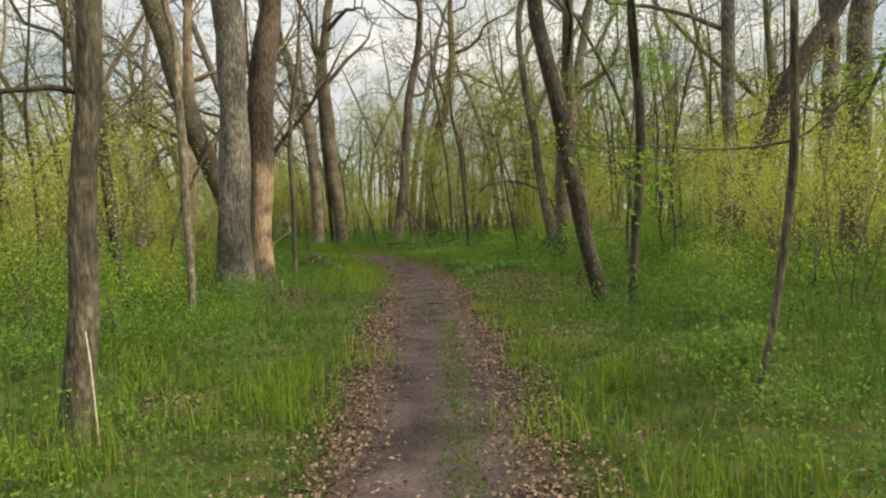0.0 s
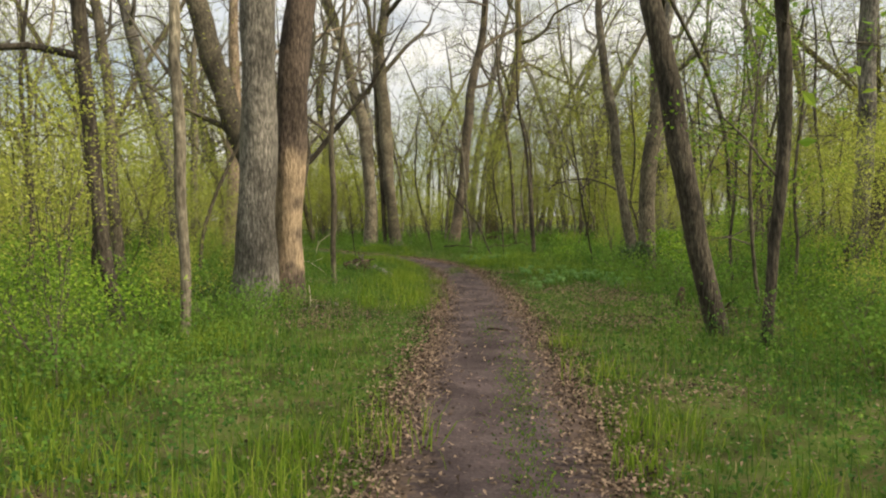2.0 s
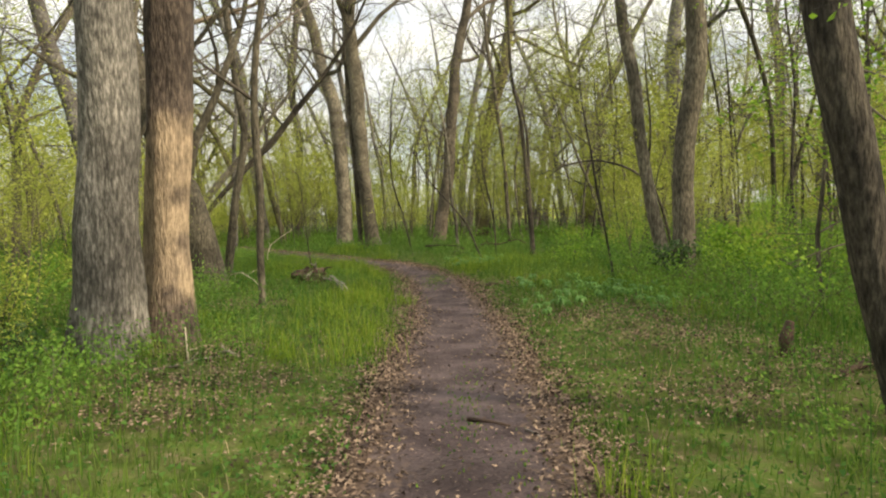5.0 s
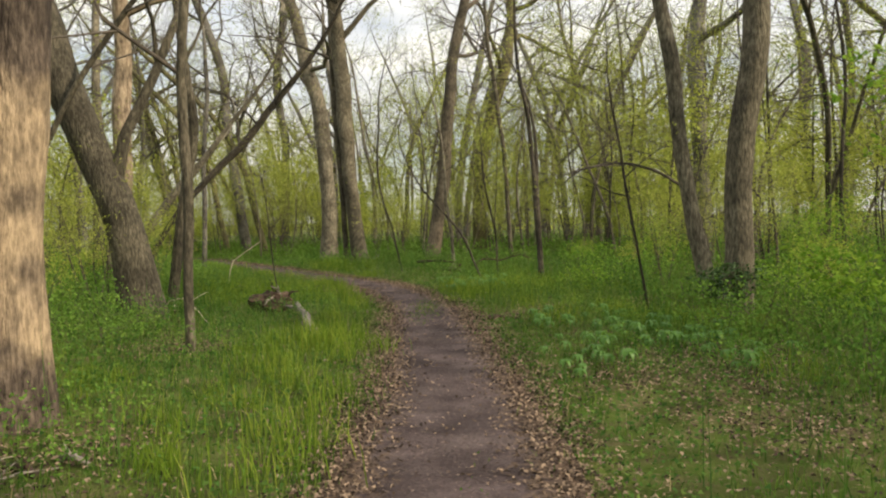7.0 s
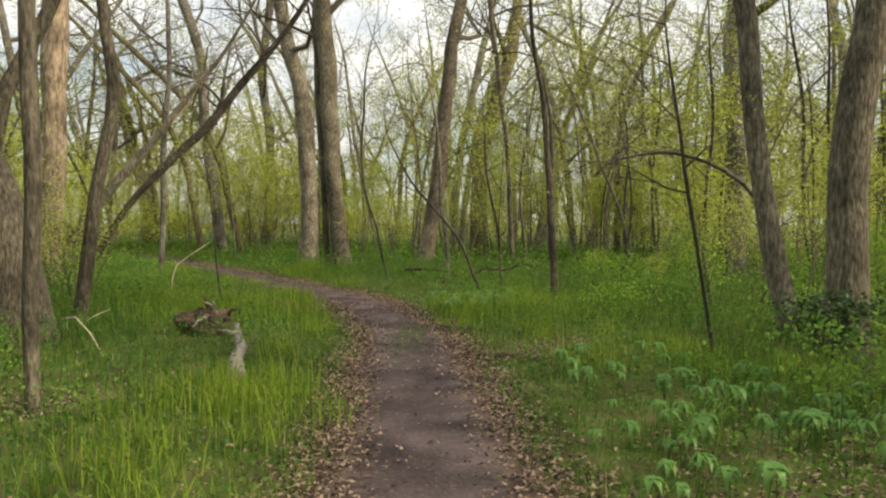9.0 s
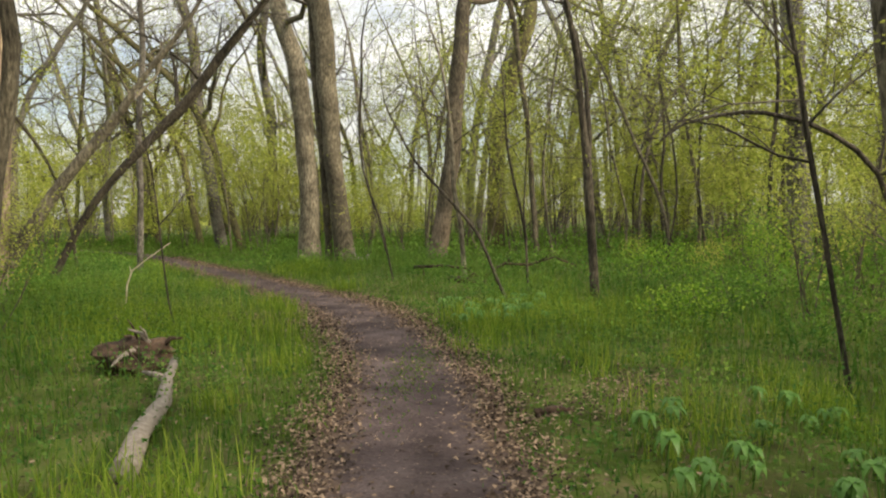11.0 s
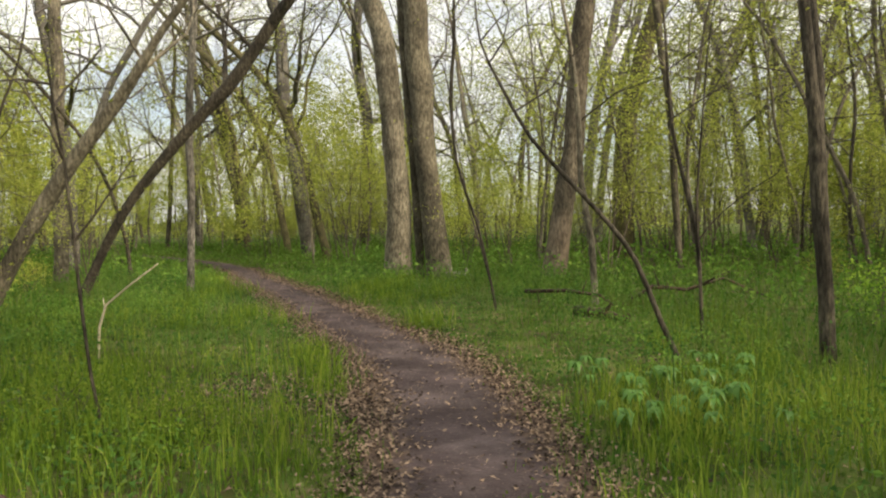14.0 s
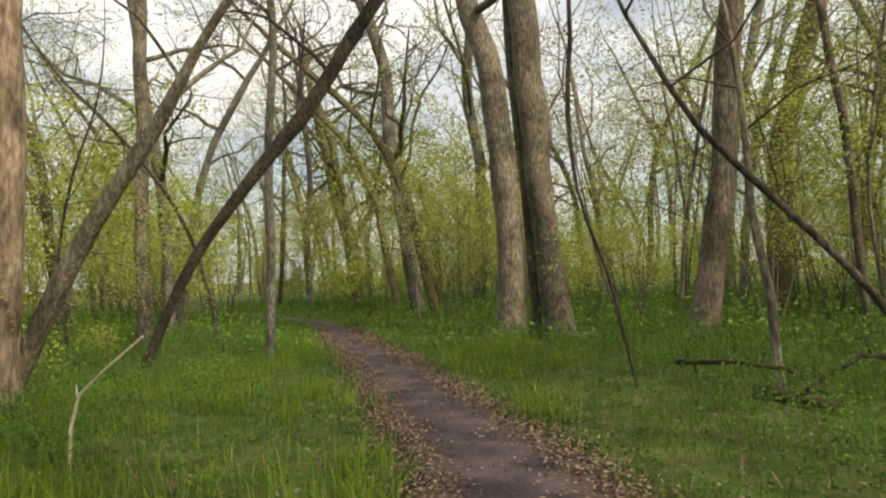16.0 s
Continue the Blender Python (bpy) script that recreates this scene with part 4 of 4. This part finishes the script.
# the first two poles: brown trunks paled to look sunlit from afar
poles = [tree(straight(0.045, 9, 0.5, 50), 9, 50, bark_pale, "thin young tree in sunlit-pale bark with young leaves", 0.3, 7, 1, 5, 1300, 0.09, leaf_young, 5, 1.2, group="saplings", split=False, name="sapling"),
         tree(straight(0.06, 11, 0.9, 51), 11, 51, bark_pale, "thin young tree in sunlit-pale bark with young leaves", 0.35, 7, 1, 5, 1300, 0.09, leaf_young, 5, 1.2, group="saplings", split=False, name="sapling"),
         tree(straight(0.035, 7, 1.2, 52), 7, 52, bark_brown, "thin bent sapling with yellow-green young leaves", 0.3, 7, 1, 5, 1300, 0.09, leaf_young, 5, 1.2, group="saplings", split=False, name="sapling"),
         tree(straight(0.05, 10, 0.4, 53), 10, 53, bark_pale, "thin pale sapling with young leaves", 0.3, 7, 1, 5, 1300, 0.09, leaf_young, 5, 1.2, group="saplings", split=False, name="sapling")]
far_ps = wood_spots(90, -38, 24, 38, 64, 2.0, 4.5, 1.1, taken) + wood_spots(9, -4, 4, 40, 52, 2.5, 3.6, 0.9, taken)
for k, ob in enumerate(poles):
    place_all(ob, poses(far_ps[k::len(poles)], 0.75, 1.25))
near_poles = [tree(straight(0.05, 9, 0.5, 54), 9, 54, bark_dark, THIN, 0.3, 7, 1, 6, 1300, 0.045, leaf_young, 6, 1.2, group="saplings", split=False, name="sapling"),
              tree(straight(0.06, 11, 0.9, 55), 11, 55, bark_brown, THIN, 0.35, 7, 1, 6, 1300, 0.045, leaf_young, 6, 1.2, group="saplings", split=False, name="sapling"),
              tree(straight(0.035, 7, 1.2, 56), 7, 56, bark_dark, "thin bent sapling with yellow-green young leaves", 0.3, 7, 1, 6, 1300, 0.045, leaf_young, 6, 1.2, group="saplings", split=False, name="sapling")]
near_ps = wood_spots(30, -18, -3, 9, 38, 2.5, 5.6, 1.2, taken) + wood_spots(14, 3.5, 18, 12, 38, 2.5, 7.0, 1.2, taken) + wood_spots(26, 1.5, 17, 28, 46, 2.5, 7.5, 0.9, taken)
for k, ob in enumerate(near_poles):
    place_all(ob, poses(near_ps[k::len(near_poles)], 0.75, 1.25))


def shrub(seed, height, stems, leaves, leaf, mat, label, simple=False):
    rng = np.random.default_rng(seed)
    root = new("shrub")
    tips = []
    for _ in range(stems):
        s = Shape()
        az, out = rng.uniform(0, 6.28), rng.uniform(0.1, 0.55)
        grow(s, (rng.normal(0, 0.1), rng.normal(0, 0.1), -0.05), (math.cos(az) * out, math.sin(az) * out, 1), height * rng.uniform(0.7, 1.1), 0.014, 1, rng, tips, up=0.12, wander=0.14, kids=7)
        part("stem", s, bark_twig, root)
    tp = np.array(tips)
    pick = tp[rng.integers(0, len(tp), leaves)] + rng.normal(0, 0.16, (leaves, 3))
    pick[:, 2] = np.maximum(pick[:, 2], 0.1)
    part("leaves", leaf_mesh("leaves", pick, leaf, mat, rng, simple=simple or leaf > 0.1), mat, root)
    return tagged(root, label, "shrub", "understory shrubs")


AIRY = "tall airy shrub with yellow-green young leaves"
far_shrubs = [shrub(60, 3.2, 4, 1892, 0.11, leaf_young, AIRY),
              shrub(61, 4.4, 4, 2236, 0.11, leaf_young, AIRY),
              shrub(62, 2.2, 4, 1547, 0.11, leaf_young, "bushy shrub with fresh yellow-green leaves"),
              shrub(63, 5.4, 3, 2064, 0.11, leaf_young, AIRY),
              shrub(65, 6.5, 3, 2064, 0.11, leaf_bud, "tall sparse shrub in pale bud")]
ss = wood_spots(105, -44, 26, 45, 74, 2.2, 5, 0.9, taken) + wood_spots(26, -30, -11, 8, 42, 2.8, 9, 1.2, taken) + wood_spots(14, 10, 26, 14, 42, 2.8, 9, 1.2, taken) + wood_spots(30, 4.0, 20, 31, 48, 3, 5, 1.0, taken) + wood_spots(16, -24, -11.5, 33, 45, 2.5, 5, 1.2, taken) + wood_spots(26, -36, -12, 43, 66, 2.2, 5, 1.0, taken)
for k, ob in enumerate(far_shrubs):
    place_all(ob, poses(ss[k::len(far_shrubs)], 0.75, 1.25))
near_shrubs = [shrub(66, 2.4, 4, 2288, 0.042, leaf_young, "airy shrub with small yellow-green young leaves", True),
               shrub(67, 3.4, 4, 2640, 0.045, leaf_young, AIRY, True),
               shrub(64, 1.4, 5, 2288, 0.042, leaf_green, "bushy shrub with fresh green leaves", True),
               shrub(68, 1.0, 5, 1760, 0.042, leaf_young, "low bushy shrub with fresh young leaves", True)]
hazy = wood_spots(22, -4, 9, 39, 53, 2.4, 4, 0.8, taken) + wood_spots(18, -22, -9, 40, 57, 1.9, 4, 0.8, taken)
ss = wood_spots(50, -14, -3.0, 8, 40, 2.6, 3.8, 1.0, taken) + wood_spots(52, 3.0, 12, 8, 42, 2.6, 3.8, 1.0, taken)
for k, ob in enumerate(near_shrubs):
    place_all(ob, poses(ss[k::len(near_shrubs)], 0.7, 1.2))
for k, m in enumerate(poses(hazy, 1.1, 1.6)):
    copy_thing(near_shrubs[k % 2], m)

# ---- far woods that close the view ----
wrng = np.random.default_rng(99)
fw, fl = Shape(), []
for _ in range(240):
    a, rr = wrng.uniform(0, 2 * math.pi), wrng.uniform(82, 130)
    x, y = -8 + rr * math.cos(a), 20 + rr * math.sin(a)
    h, r = wrng.uniform(13, 20), wrng.uniform(0.12, 0.32)
    fw.tube([(x, y, -0.1), (x + wrng.normal(0, 0.5), y, h * 0.5), (x + wrng.normal(0, 1.2), y, h)], [r, r * 0.7, 0.03], 5, cap=False)
    for _k in range(9):
        z, b = wrng.uniform(0.3, 0.9) * h, wrng.uniform(0, 6.28)
        ln = wrng.uniform(2, 4.5)
        fw.tube([(x, y, z), (x + math.cos(b) * ln * 0.5, y + math.sin(b) * ln * 0.5, z + ln * 0.5), (x + math.cos(b) * ln, y + math.sin(b) * ln, z + ln * 0.8)], [0.05, 0.035, 0.01], 3, cap=False)
    fl.append(np.stack([wrng.normal(x, 2.5, 80), wrng.normal(y, 2.5, 80), np.abs(wrng.normal(0, 2.6, 80))], 1))
far_trees = new("far_woods", fw.mesh("far_woods", bark_twig))
tagged(far_trees, "distant bare tree trunks and branches of the wood", "woods", kind="stuff")
tagged(new("far_foliage", leaf_mesh("far_foliage", np.concatenate(fl), 0.62, leaf_young, wrng, simple=True)), "distant yellow-green young foliage of the wood", "woods", kind="stuff")


# ---- dead wood and plants on the ground ----
def dead_branch(pts, r, mat, label, seed, side=(), name="fallen_branch", category="branch"):
    """A fallen stick: a bent tapering stem with stubs along it, each (share of the length, direction, length)."""
    root = new(name)
    p0 = Vector(pts[0])
    root.location = p0
    q = [Vector(p) - p0 for p in pts]
    s = Shape()
    n = len(q)
    s.tube(q, [r * (1 - 0.55 * i / (n - 1)) for i in range(n)], 9, 0.15, seed=seed)
    part("stem", s, mat, root)
    for f, d, ln in side:
        i = min(n - 2, int(f * (n - 1)))
        a = q[i].lerp(q[i + 1], f * (n - 1) - i)
        s = Shape()
        d = Vector(d).normalized()
        s.tube([a, a + d * ln * 0.5 + Vector((0, 0, 0.03 * ln)), a + d * ln], [r * 0.5, r * 0.35, r * 0.15], 6)
        part("stub", s, mat, root)
    return tagged(root, label, category)


dead_branch([(-2.6, 20.3, 0.07), (-2.85, 21.0, 0.09), (-3.02, 21.7, 0.10), (-3.3, 22.4, 0.12), (-3.52, 23.05, 0.16)], 0.085, dead_wood,
            "weathered pale fallen log lying in the grass", 1, ((0.75, (-0.7, 0.3, 0.12), 0.3),), "fallen_log", "log")
dead_branch([(-6.24, 27.38, -0.05), (-6.19, 27.38, 0.45), (-6.10, 27.38, 0.68), (-5.85, 27.38, 0.86), (-5.47, 27.36, 1.10)], 0.017, bleached_wood,
            "pale broken snag bent sharply over in the grass", 2, ((0.45, (-0.2, 0.1, 1), 0.12),), "snag", "branch")
dead_branch([(-2.30, 4.9, -0.03), (-2.31, 4.9, 0.23), (-2.33, 4.9, 0.6), (-2.35, 4.9, 0.82)], 0.010, bleached_wood, "pale dry stem standing by a tree trunk", 15, (), "dry_stem", "stem")
dead_branch([(-0.27, 12.55, 0.02), (-0.14, 12.47, 0.028), (0.02, 12.38, 0.02)], 0.016, rotten_wood, "short dark stick lying on the path", 3, ((0.4, (0.2, 0.8, 0.1), 0.08),), "stick", "stick")
dead_branch([(0.12, 12.28, 0.02), (0.19, 12.2, 0.022), (0.21, 12.08, 0.018)], 0.008, dead_wood, "pale curved twig lying on the path edge", 4, (), "stick", "stick")
dead_branch([(-2.35, 32.4, 0.30), (-1.7, 32.1, 0.34), (-1.2, 31.8, 0.30), (-0.75, 31.5, 0.02)], 0.035, rotten_wood, "dark fallen branch resting in the undergrowth", 5,
            ((0.1, (0.1, 0.2, -1), 0.4), (0.5, (0.3, 0, 1), 0.2)))
dead_branch([(-0.9, 32.6, 0.02), (-0.4, 32.9, 0.32), (0.1, 32.8, 0.28), (0.7, 33.2, 0.42), (1.5, 33.6, 0.05)], 0.038, rotten_wood, "dark fallen branch resting in the undergrowth", 6,
            ((0.3, (-0.3, 0, 1), 0.25), (0.6, (0.5, -0.3, 0.3), 0.5)))
dead_branch([(-4.75, 37.6, 0.10), (-4.45, 37.55, 0.13), (-4.1, 37.4, 0.10)], 0.13, dead_wood, "short weathered log at the foot of a tree", 7, ((0.2, (-0.2, -0.2, 1), 0.3), (0.7, (0.3, 0, 1), 0.2)), "fallen_log", "log")
dead_branch([(2.62, 14.5, -0.05), (2.62, 14.5, 0.2), (2.65, 14.48, 0.36)], 0.09, rotten_wood, "small dark rotten stump in the grass", 9, (), "stump", "stump")
dead_branch([(3.6, 14.1, 0.05), (3.1, 13.9, 0.10), (2.6, 13.5, 0.05)], 0.05, rotten_wood, "dark fallen branch in the grass", 12, ((0.5, (0.2, -0.6, 0.4), 0.4),))


dead_branch([(-1.52, 31.55, 0.10), (-1.2, 31.25, 0.12), (-0.82, 30.85, 0.08)], 0.085, rotten_wood, "short rotten reddish-brown log among the weeds", 16, ((0.6, (0.3, -0.4, 0.5), 0.25),), "fallen_log", "log")
dead_branch([(-0.24, 21.70, 0.03), (-0.10, 21.76, 0.05), (0.04, 21.80, 0.03)], 0.035, rotten_wood, "short dark piece of rotten wood in the leaf litter", 17, (), "wood_chunk", "stick")
# brush heap in the leaves beside the paired trees
dead_branch([(-3.12, 14.60, -0.02), (-3.13, 14.60, 0.18), (-3.15, 14.62, 0.40)], 0.012, bleached_wood, "pale broken stem standing in a brush heap", 18, ((0.45, (0.8, 0.1, 0.2), 0.10),), "dry_stem", "stem")
dead_branch([(-3.46, 14.28, 0.03), (-3.18, 14.42, 0.05), (-2.98, 14.58, 0.09), (-2.84, 14.78, 0.06)], 0.013, dead_wood, "thin grey twig lying across a brush heap", 19, ((0.5, (0.2, 0.6, 0.3), 0.18),), "stick", "stick")
dead_branch([(-2.98, 15.02, 0.04), (-2.84, 14.92, 0.09), (-2.70, 14.86, 0.05)], 0.030, dead_wood, "weathered grey stub of wood in a brush heap", 20, ((0.4, (-0.3, -0.2, 0.8), 0.10),), "stick", "stick")
dead_branch([(-3.22, 14.82, 0.03), (-3.04, 14.74, 0.07), (-2.92, 14.66, 0.03)], 0.045, rotten_wood, "dark rotten stub of wood in a brush heap", 21, ((0.6, (0.1, -0.4, 0.6), 0.10),), "wood_chunk", "stick")
dead_branch([(-2.78, 14.12, 0.02), (-2.62, 14.05, 0.05), (-2.44, 14.03, 0.02)], 0.014, rotten_wood, "short dark stick in the leaf litter", 22, (), "stick", "stick")
# pale bent twigs in the grass
dead_branch([(-5.72, 22.55, 0.05), (-5.45, 22.40, 0.30), (-5.12, 22.1, 0.36), (-4.75, 21.75, 0.22), (-4.45, 21.45, 0.03)], 0.014, bleached_wood, "pale bent twig arching through the grass", 23, ((0.35, (-0.2, 0.3, -0.9), 0.3), (0.6, (0.5, 0.4, 0.3), 0.35)))
dead_branch([(-5.22, 21.90, -0.02), (-5.19, 21.9, 0.12), (-5.12, 21.92, 0.26)], 0.02, rotten_wood, "short dark stake of dead wood in the grass", 24, (), "stick", "stick")


def root_mass(x, y, seed):
    """A torn-up clump of dark roots and pale splinters."""
    rng = np.random.default_rng(seed)
    root = new("root_clump")
    root.location = (x, y, 0)
    bm = bmesh.new()
    bmesh.ops.create_icosphere(bm, subdivisions=3, radius=0.26)
    for v in bm.verts:
        v.co *= 1 + 0.5 * noise.noise(v.co * 6) + 0.25 * noise.noise(v.co * 14)
        v.co.x *= 1.5
        v.co.z = max(v.co.z * 0.8 + 0.12, -0.05)
    me = bpy.data.meshes.new("clod")
    bm.to_mesh(me)
    bm.free()
    me.materials.append(rotten_wood)
    part("clod", me, rotten_wood, root)
    for k in range(12):
        s = Shape()
        d = Vector((rng.normal(0.3, 0.8), rng.normal(-0.4, 0.5), abs(rng.normal(0.15, 0.35)))).normalized()
        ln, r = rng.uniform(0.3, 0.6), rng.uniform(0.012, 0.03)
        a = Vector((rng.normal(0, 0.12), 0, 0.15))
        s.tube([a, a + d * ln * 0.6 + Vector((0, 0, 0.04)), a + d * ln + Vector((0, 0, -0.04))], [r, r * 0.8, r * 0.3], 6, 0.2, seed=k)
        part("splinter" if k % 2 else "root", s, dead_wood if k % 2 else rotten_wood, root)
    return tagged(root, "torn clump of dark roots with pale splinters", "roots")


root_mass(-4.0, 23.35, 4)


def broad_plant(seed):
    """A woodland plant: a short stem with an umbrella of long drooping leaves."""
    rng = np.random.default_rng(seed)
    root = new("broadleaf_plant")
    h = rng.uniform(0.18, 0.27)
    s = Shape()
    s.tube([(0, 0, -0.03), (0.01, 0, h * 0.6), (0, 0.01, h)], [0.007, 0.006, 0.005], 5)
    part("stem", s, plant_mat, root)
    count = 7
    for k in range(count):
        a = 2 * math.pi * k / count + rng.uniform(-0.2, 0.2)
        ln, wd = rng.uniform(0.11, 0.16), rng.uniform(0.026, 0.04)
        v, f = [], []
        for i in range(6):
            u = i / 5
            w = wd * math.sin(math.pi * min(1, 0.12 + 0.88 * u) ** 0.8) if i < 5 else 0.002
            r, z = ln * (u - 0.22 * u * u), h + 0.035 * math.sin(u * 2.2) - 0.11 * u * u
            for o, dz in ((-w, 0.012), (0, 0), (w, 0.012)):
                v.append((math.cos(a) * r - math.sin(a) * o, math.sin(a) * r + math.cos(a) * o, z + dz * (w / wd)))
        for i in range(5):
            for j in range(2):
                p = i * 3 + j
                f.append((p, p + 1, p + 4, p + 3))
        part("leaf", mesh_from("leaf", np.array(v), f, plant_mat, True), plant_mat, root)
    return tagged(root, "broadleaf woodland plant with drooping light green leaves", "plant", "broadleaf plants")


plants = [broad_plant(80), broad_plant(81), broad_plant(82)]
prng = np.random.default_rng(21)
clumps = [(0.83, 18.0), (1.28, 18.5), (1.78, 18.2), (2.4, 19.1), (2.5, 18.5), (2.2, 17.5), (1.96, 20.4), (1.22, 20.1), (0.89, 20.0), (1.9, 18.3), (1.1, 18.9), (1.8, 19.3), (0.75, 17.5), (1.3, 19.7), (0.5, 20.9), (1.4, 21.3),
          (-1.25, 26.0), (-0.95, 26.8), (-0.9, 25.8), (-0.5, 25.8), (-0.2, 26.4), (-0.53, 26.9), (-0.66, 26.1), (-1.1, 27.2), (-0.3, 27.6)]
pspots = []
for cx, cy in clumps:
    for _ in range(6):
        px, py = cx + prng.normal(0, 0.26), cy + prng.normal(0, 0.26)
        dd, ww = off_trail(px, py)
        if abs(dd[0]) > ww[0] + 0.3:
            pspots.append((px, py))
pm = [Matrix.LocRotScale((x, y, float(ground_z(x, y)[0]) - 0.01), Euler((prng.normal(0, 0.1), prng.normal(0, 0.1), prng.uniform(0, 6.28))), Vector((1, 1, 1)) * prng.uniform(0.55, 0.95)) for x, y in pspots]
for k, ob in enumerate(plants):
    place_all(ob, pm[k::len(plants)])


def low_bush(x, y, seed, height, spread, leaves, leaf, mat, label):
    rng = np.random.default_rng(seed)
    root = new("low_bush")
    root.location = (x, y, 0)
    tips = []
    for _ in range(6):
        s = Shape()
        az = rng.uniform(0, 6.28)
        grow(s, (rng.normal(0, spread * 0.3), rng.normal(0, spread * 0.3), -0.03), (math.cos(az) * 0.5, math.sin(az) * 0.5, 1), height, 0.007, 1, rng, tips, up=0.1, wander=0.2, kids=6)
        part("stem", s, bark_twig, root)
    tp = np.array(tips)
    pick = tp[rng.integers(0, len(tp), leaves)] + rng.normal(0, spread * 0.25, (leaves, 3)) * np.array([1, 1, 0.4])
    pick[:, 2] = np.maximum(pick[:, 2], 0.03)
    part("leaves", leaf_mesh("leaves", pick, leaf, mat, rng, 0.1, 0.7), mat, root)
    return tagged(root, label, "bush", "low bushes")


CLUMP = "low leafy clump with bright yellow-green leaves"
# these two stand for sunlit tall grass, the sun put into their colour
low_bush(-3.9, 24.9, 1, 0.32, 0.9, 2200, 0.022, tuft_mat, CLUMP)
low_bush(-4.8, 25.3, 2, 0.42, 1.0, 2400, 0.022, tuft_mat, CLUMP)
low_bush(3.25, 21.45, 5, 0.75, 0.35, 1100, 0.06, ivy_mat, "dark ivy bush round the foot of a tree")
low_bush(3.5, 22.8, 6, 0.6, 0.4, 600, 0.06, ivy_mat, "dark ivy bush round the foot of a tree")
low_bush(-4.6, 14.4, 7, 0.45, 0.4, 700, 0.05, ivy_mat, "dark low ivy at the foot of the paired trees")
low_bush(2.3, 6.2, 8, 0.45, 0.5, 900, 0.05, herb_lit, "low leafy bush with mid-green leaves")
low_bush(-3.4, 9.0, 9, 0.5, 0.6, 900, 0.045, herb_lit, "low leafy bush with mid-green leaves")
low_bush(3.4, 9.4, 10, 0.6, 0.6, 900, 0.05, herb_lit, "low leafy bush with mid-green leaves")
low_bush(1.8, 25.6, 12, 0.5, 0.6, 900, 0.05, leaf_green, CLUMP)
# thin waist-high bushes among the tree feet
thickets = [low_bush(-6.2, 9.4, 21, 0.85, 0.8, 1300, 0.042, herb_lit, "waist-high airy bush with mid-green leaves"),
            low_bush(5.6, 12.4, 22, 0.7, 0.9, 1200, 0.045, leaf_green, "spreading low bush with fresh green leaves"),
            low_bush(-5.4, 17.4, 23, 0.6, 0.8, 1100, 0.042, herb_lit, "knee-high airy bush with mid-green leaves")]
for i, (x, y) in enumerate([(-4.2, 7.2), (-5.0, 11.6), (-3.7, 12.4), (-7.0, 13.0), (-7.4, 16.0), (-5.2, 19.2), (-6.6, 21.0), (6.2, 16.6), (-8.0, 18.6),
                            (3.6, 11.0), (4.6, 14.6), (3.2, 16.2), (5.4, 18.0), (4.4, 20.6), (2.7, 19.6), (5.8, 22.6), (4.6, 25.0), (3.2, 27.4), (5.6, 28.6), (2.6, 30.6),
                            (-7.4, 24.2), (-8.2, 27.0), (-9.4, 22.4)]):
    k = 0.8 + 0.45 * ((i * 37) % 10) / 10
    copy_thing(thickets[i % 3], pose(x, y, float(ground_z(np.array([x]), np.array([y]))[0]), rz=i * 67.0) @ Matrix.Diagonal((k, k, k * (0.85 + 0.1 * (i % 4)), 1)))
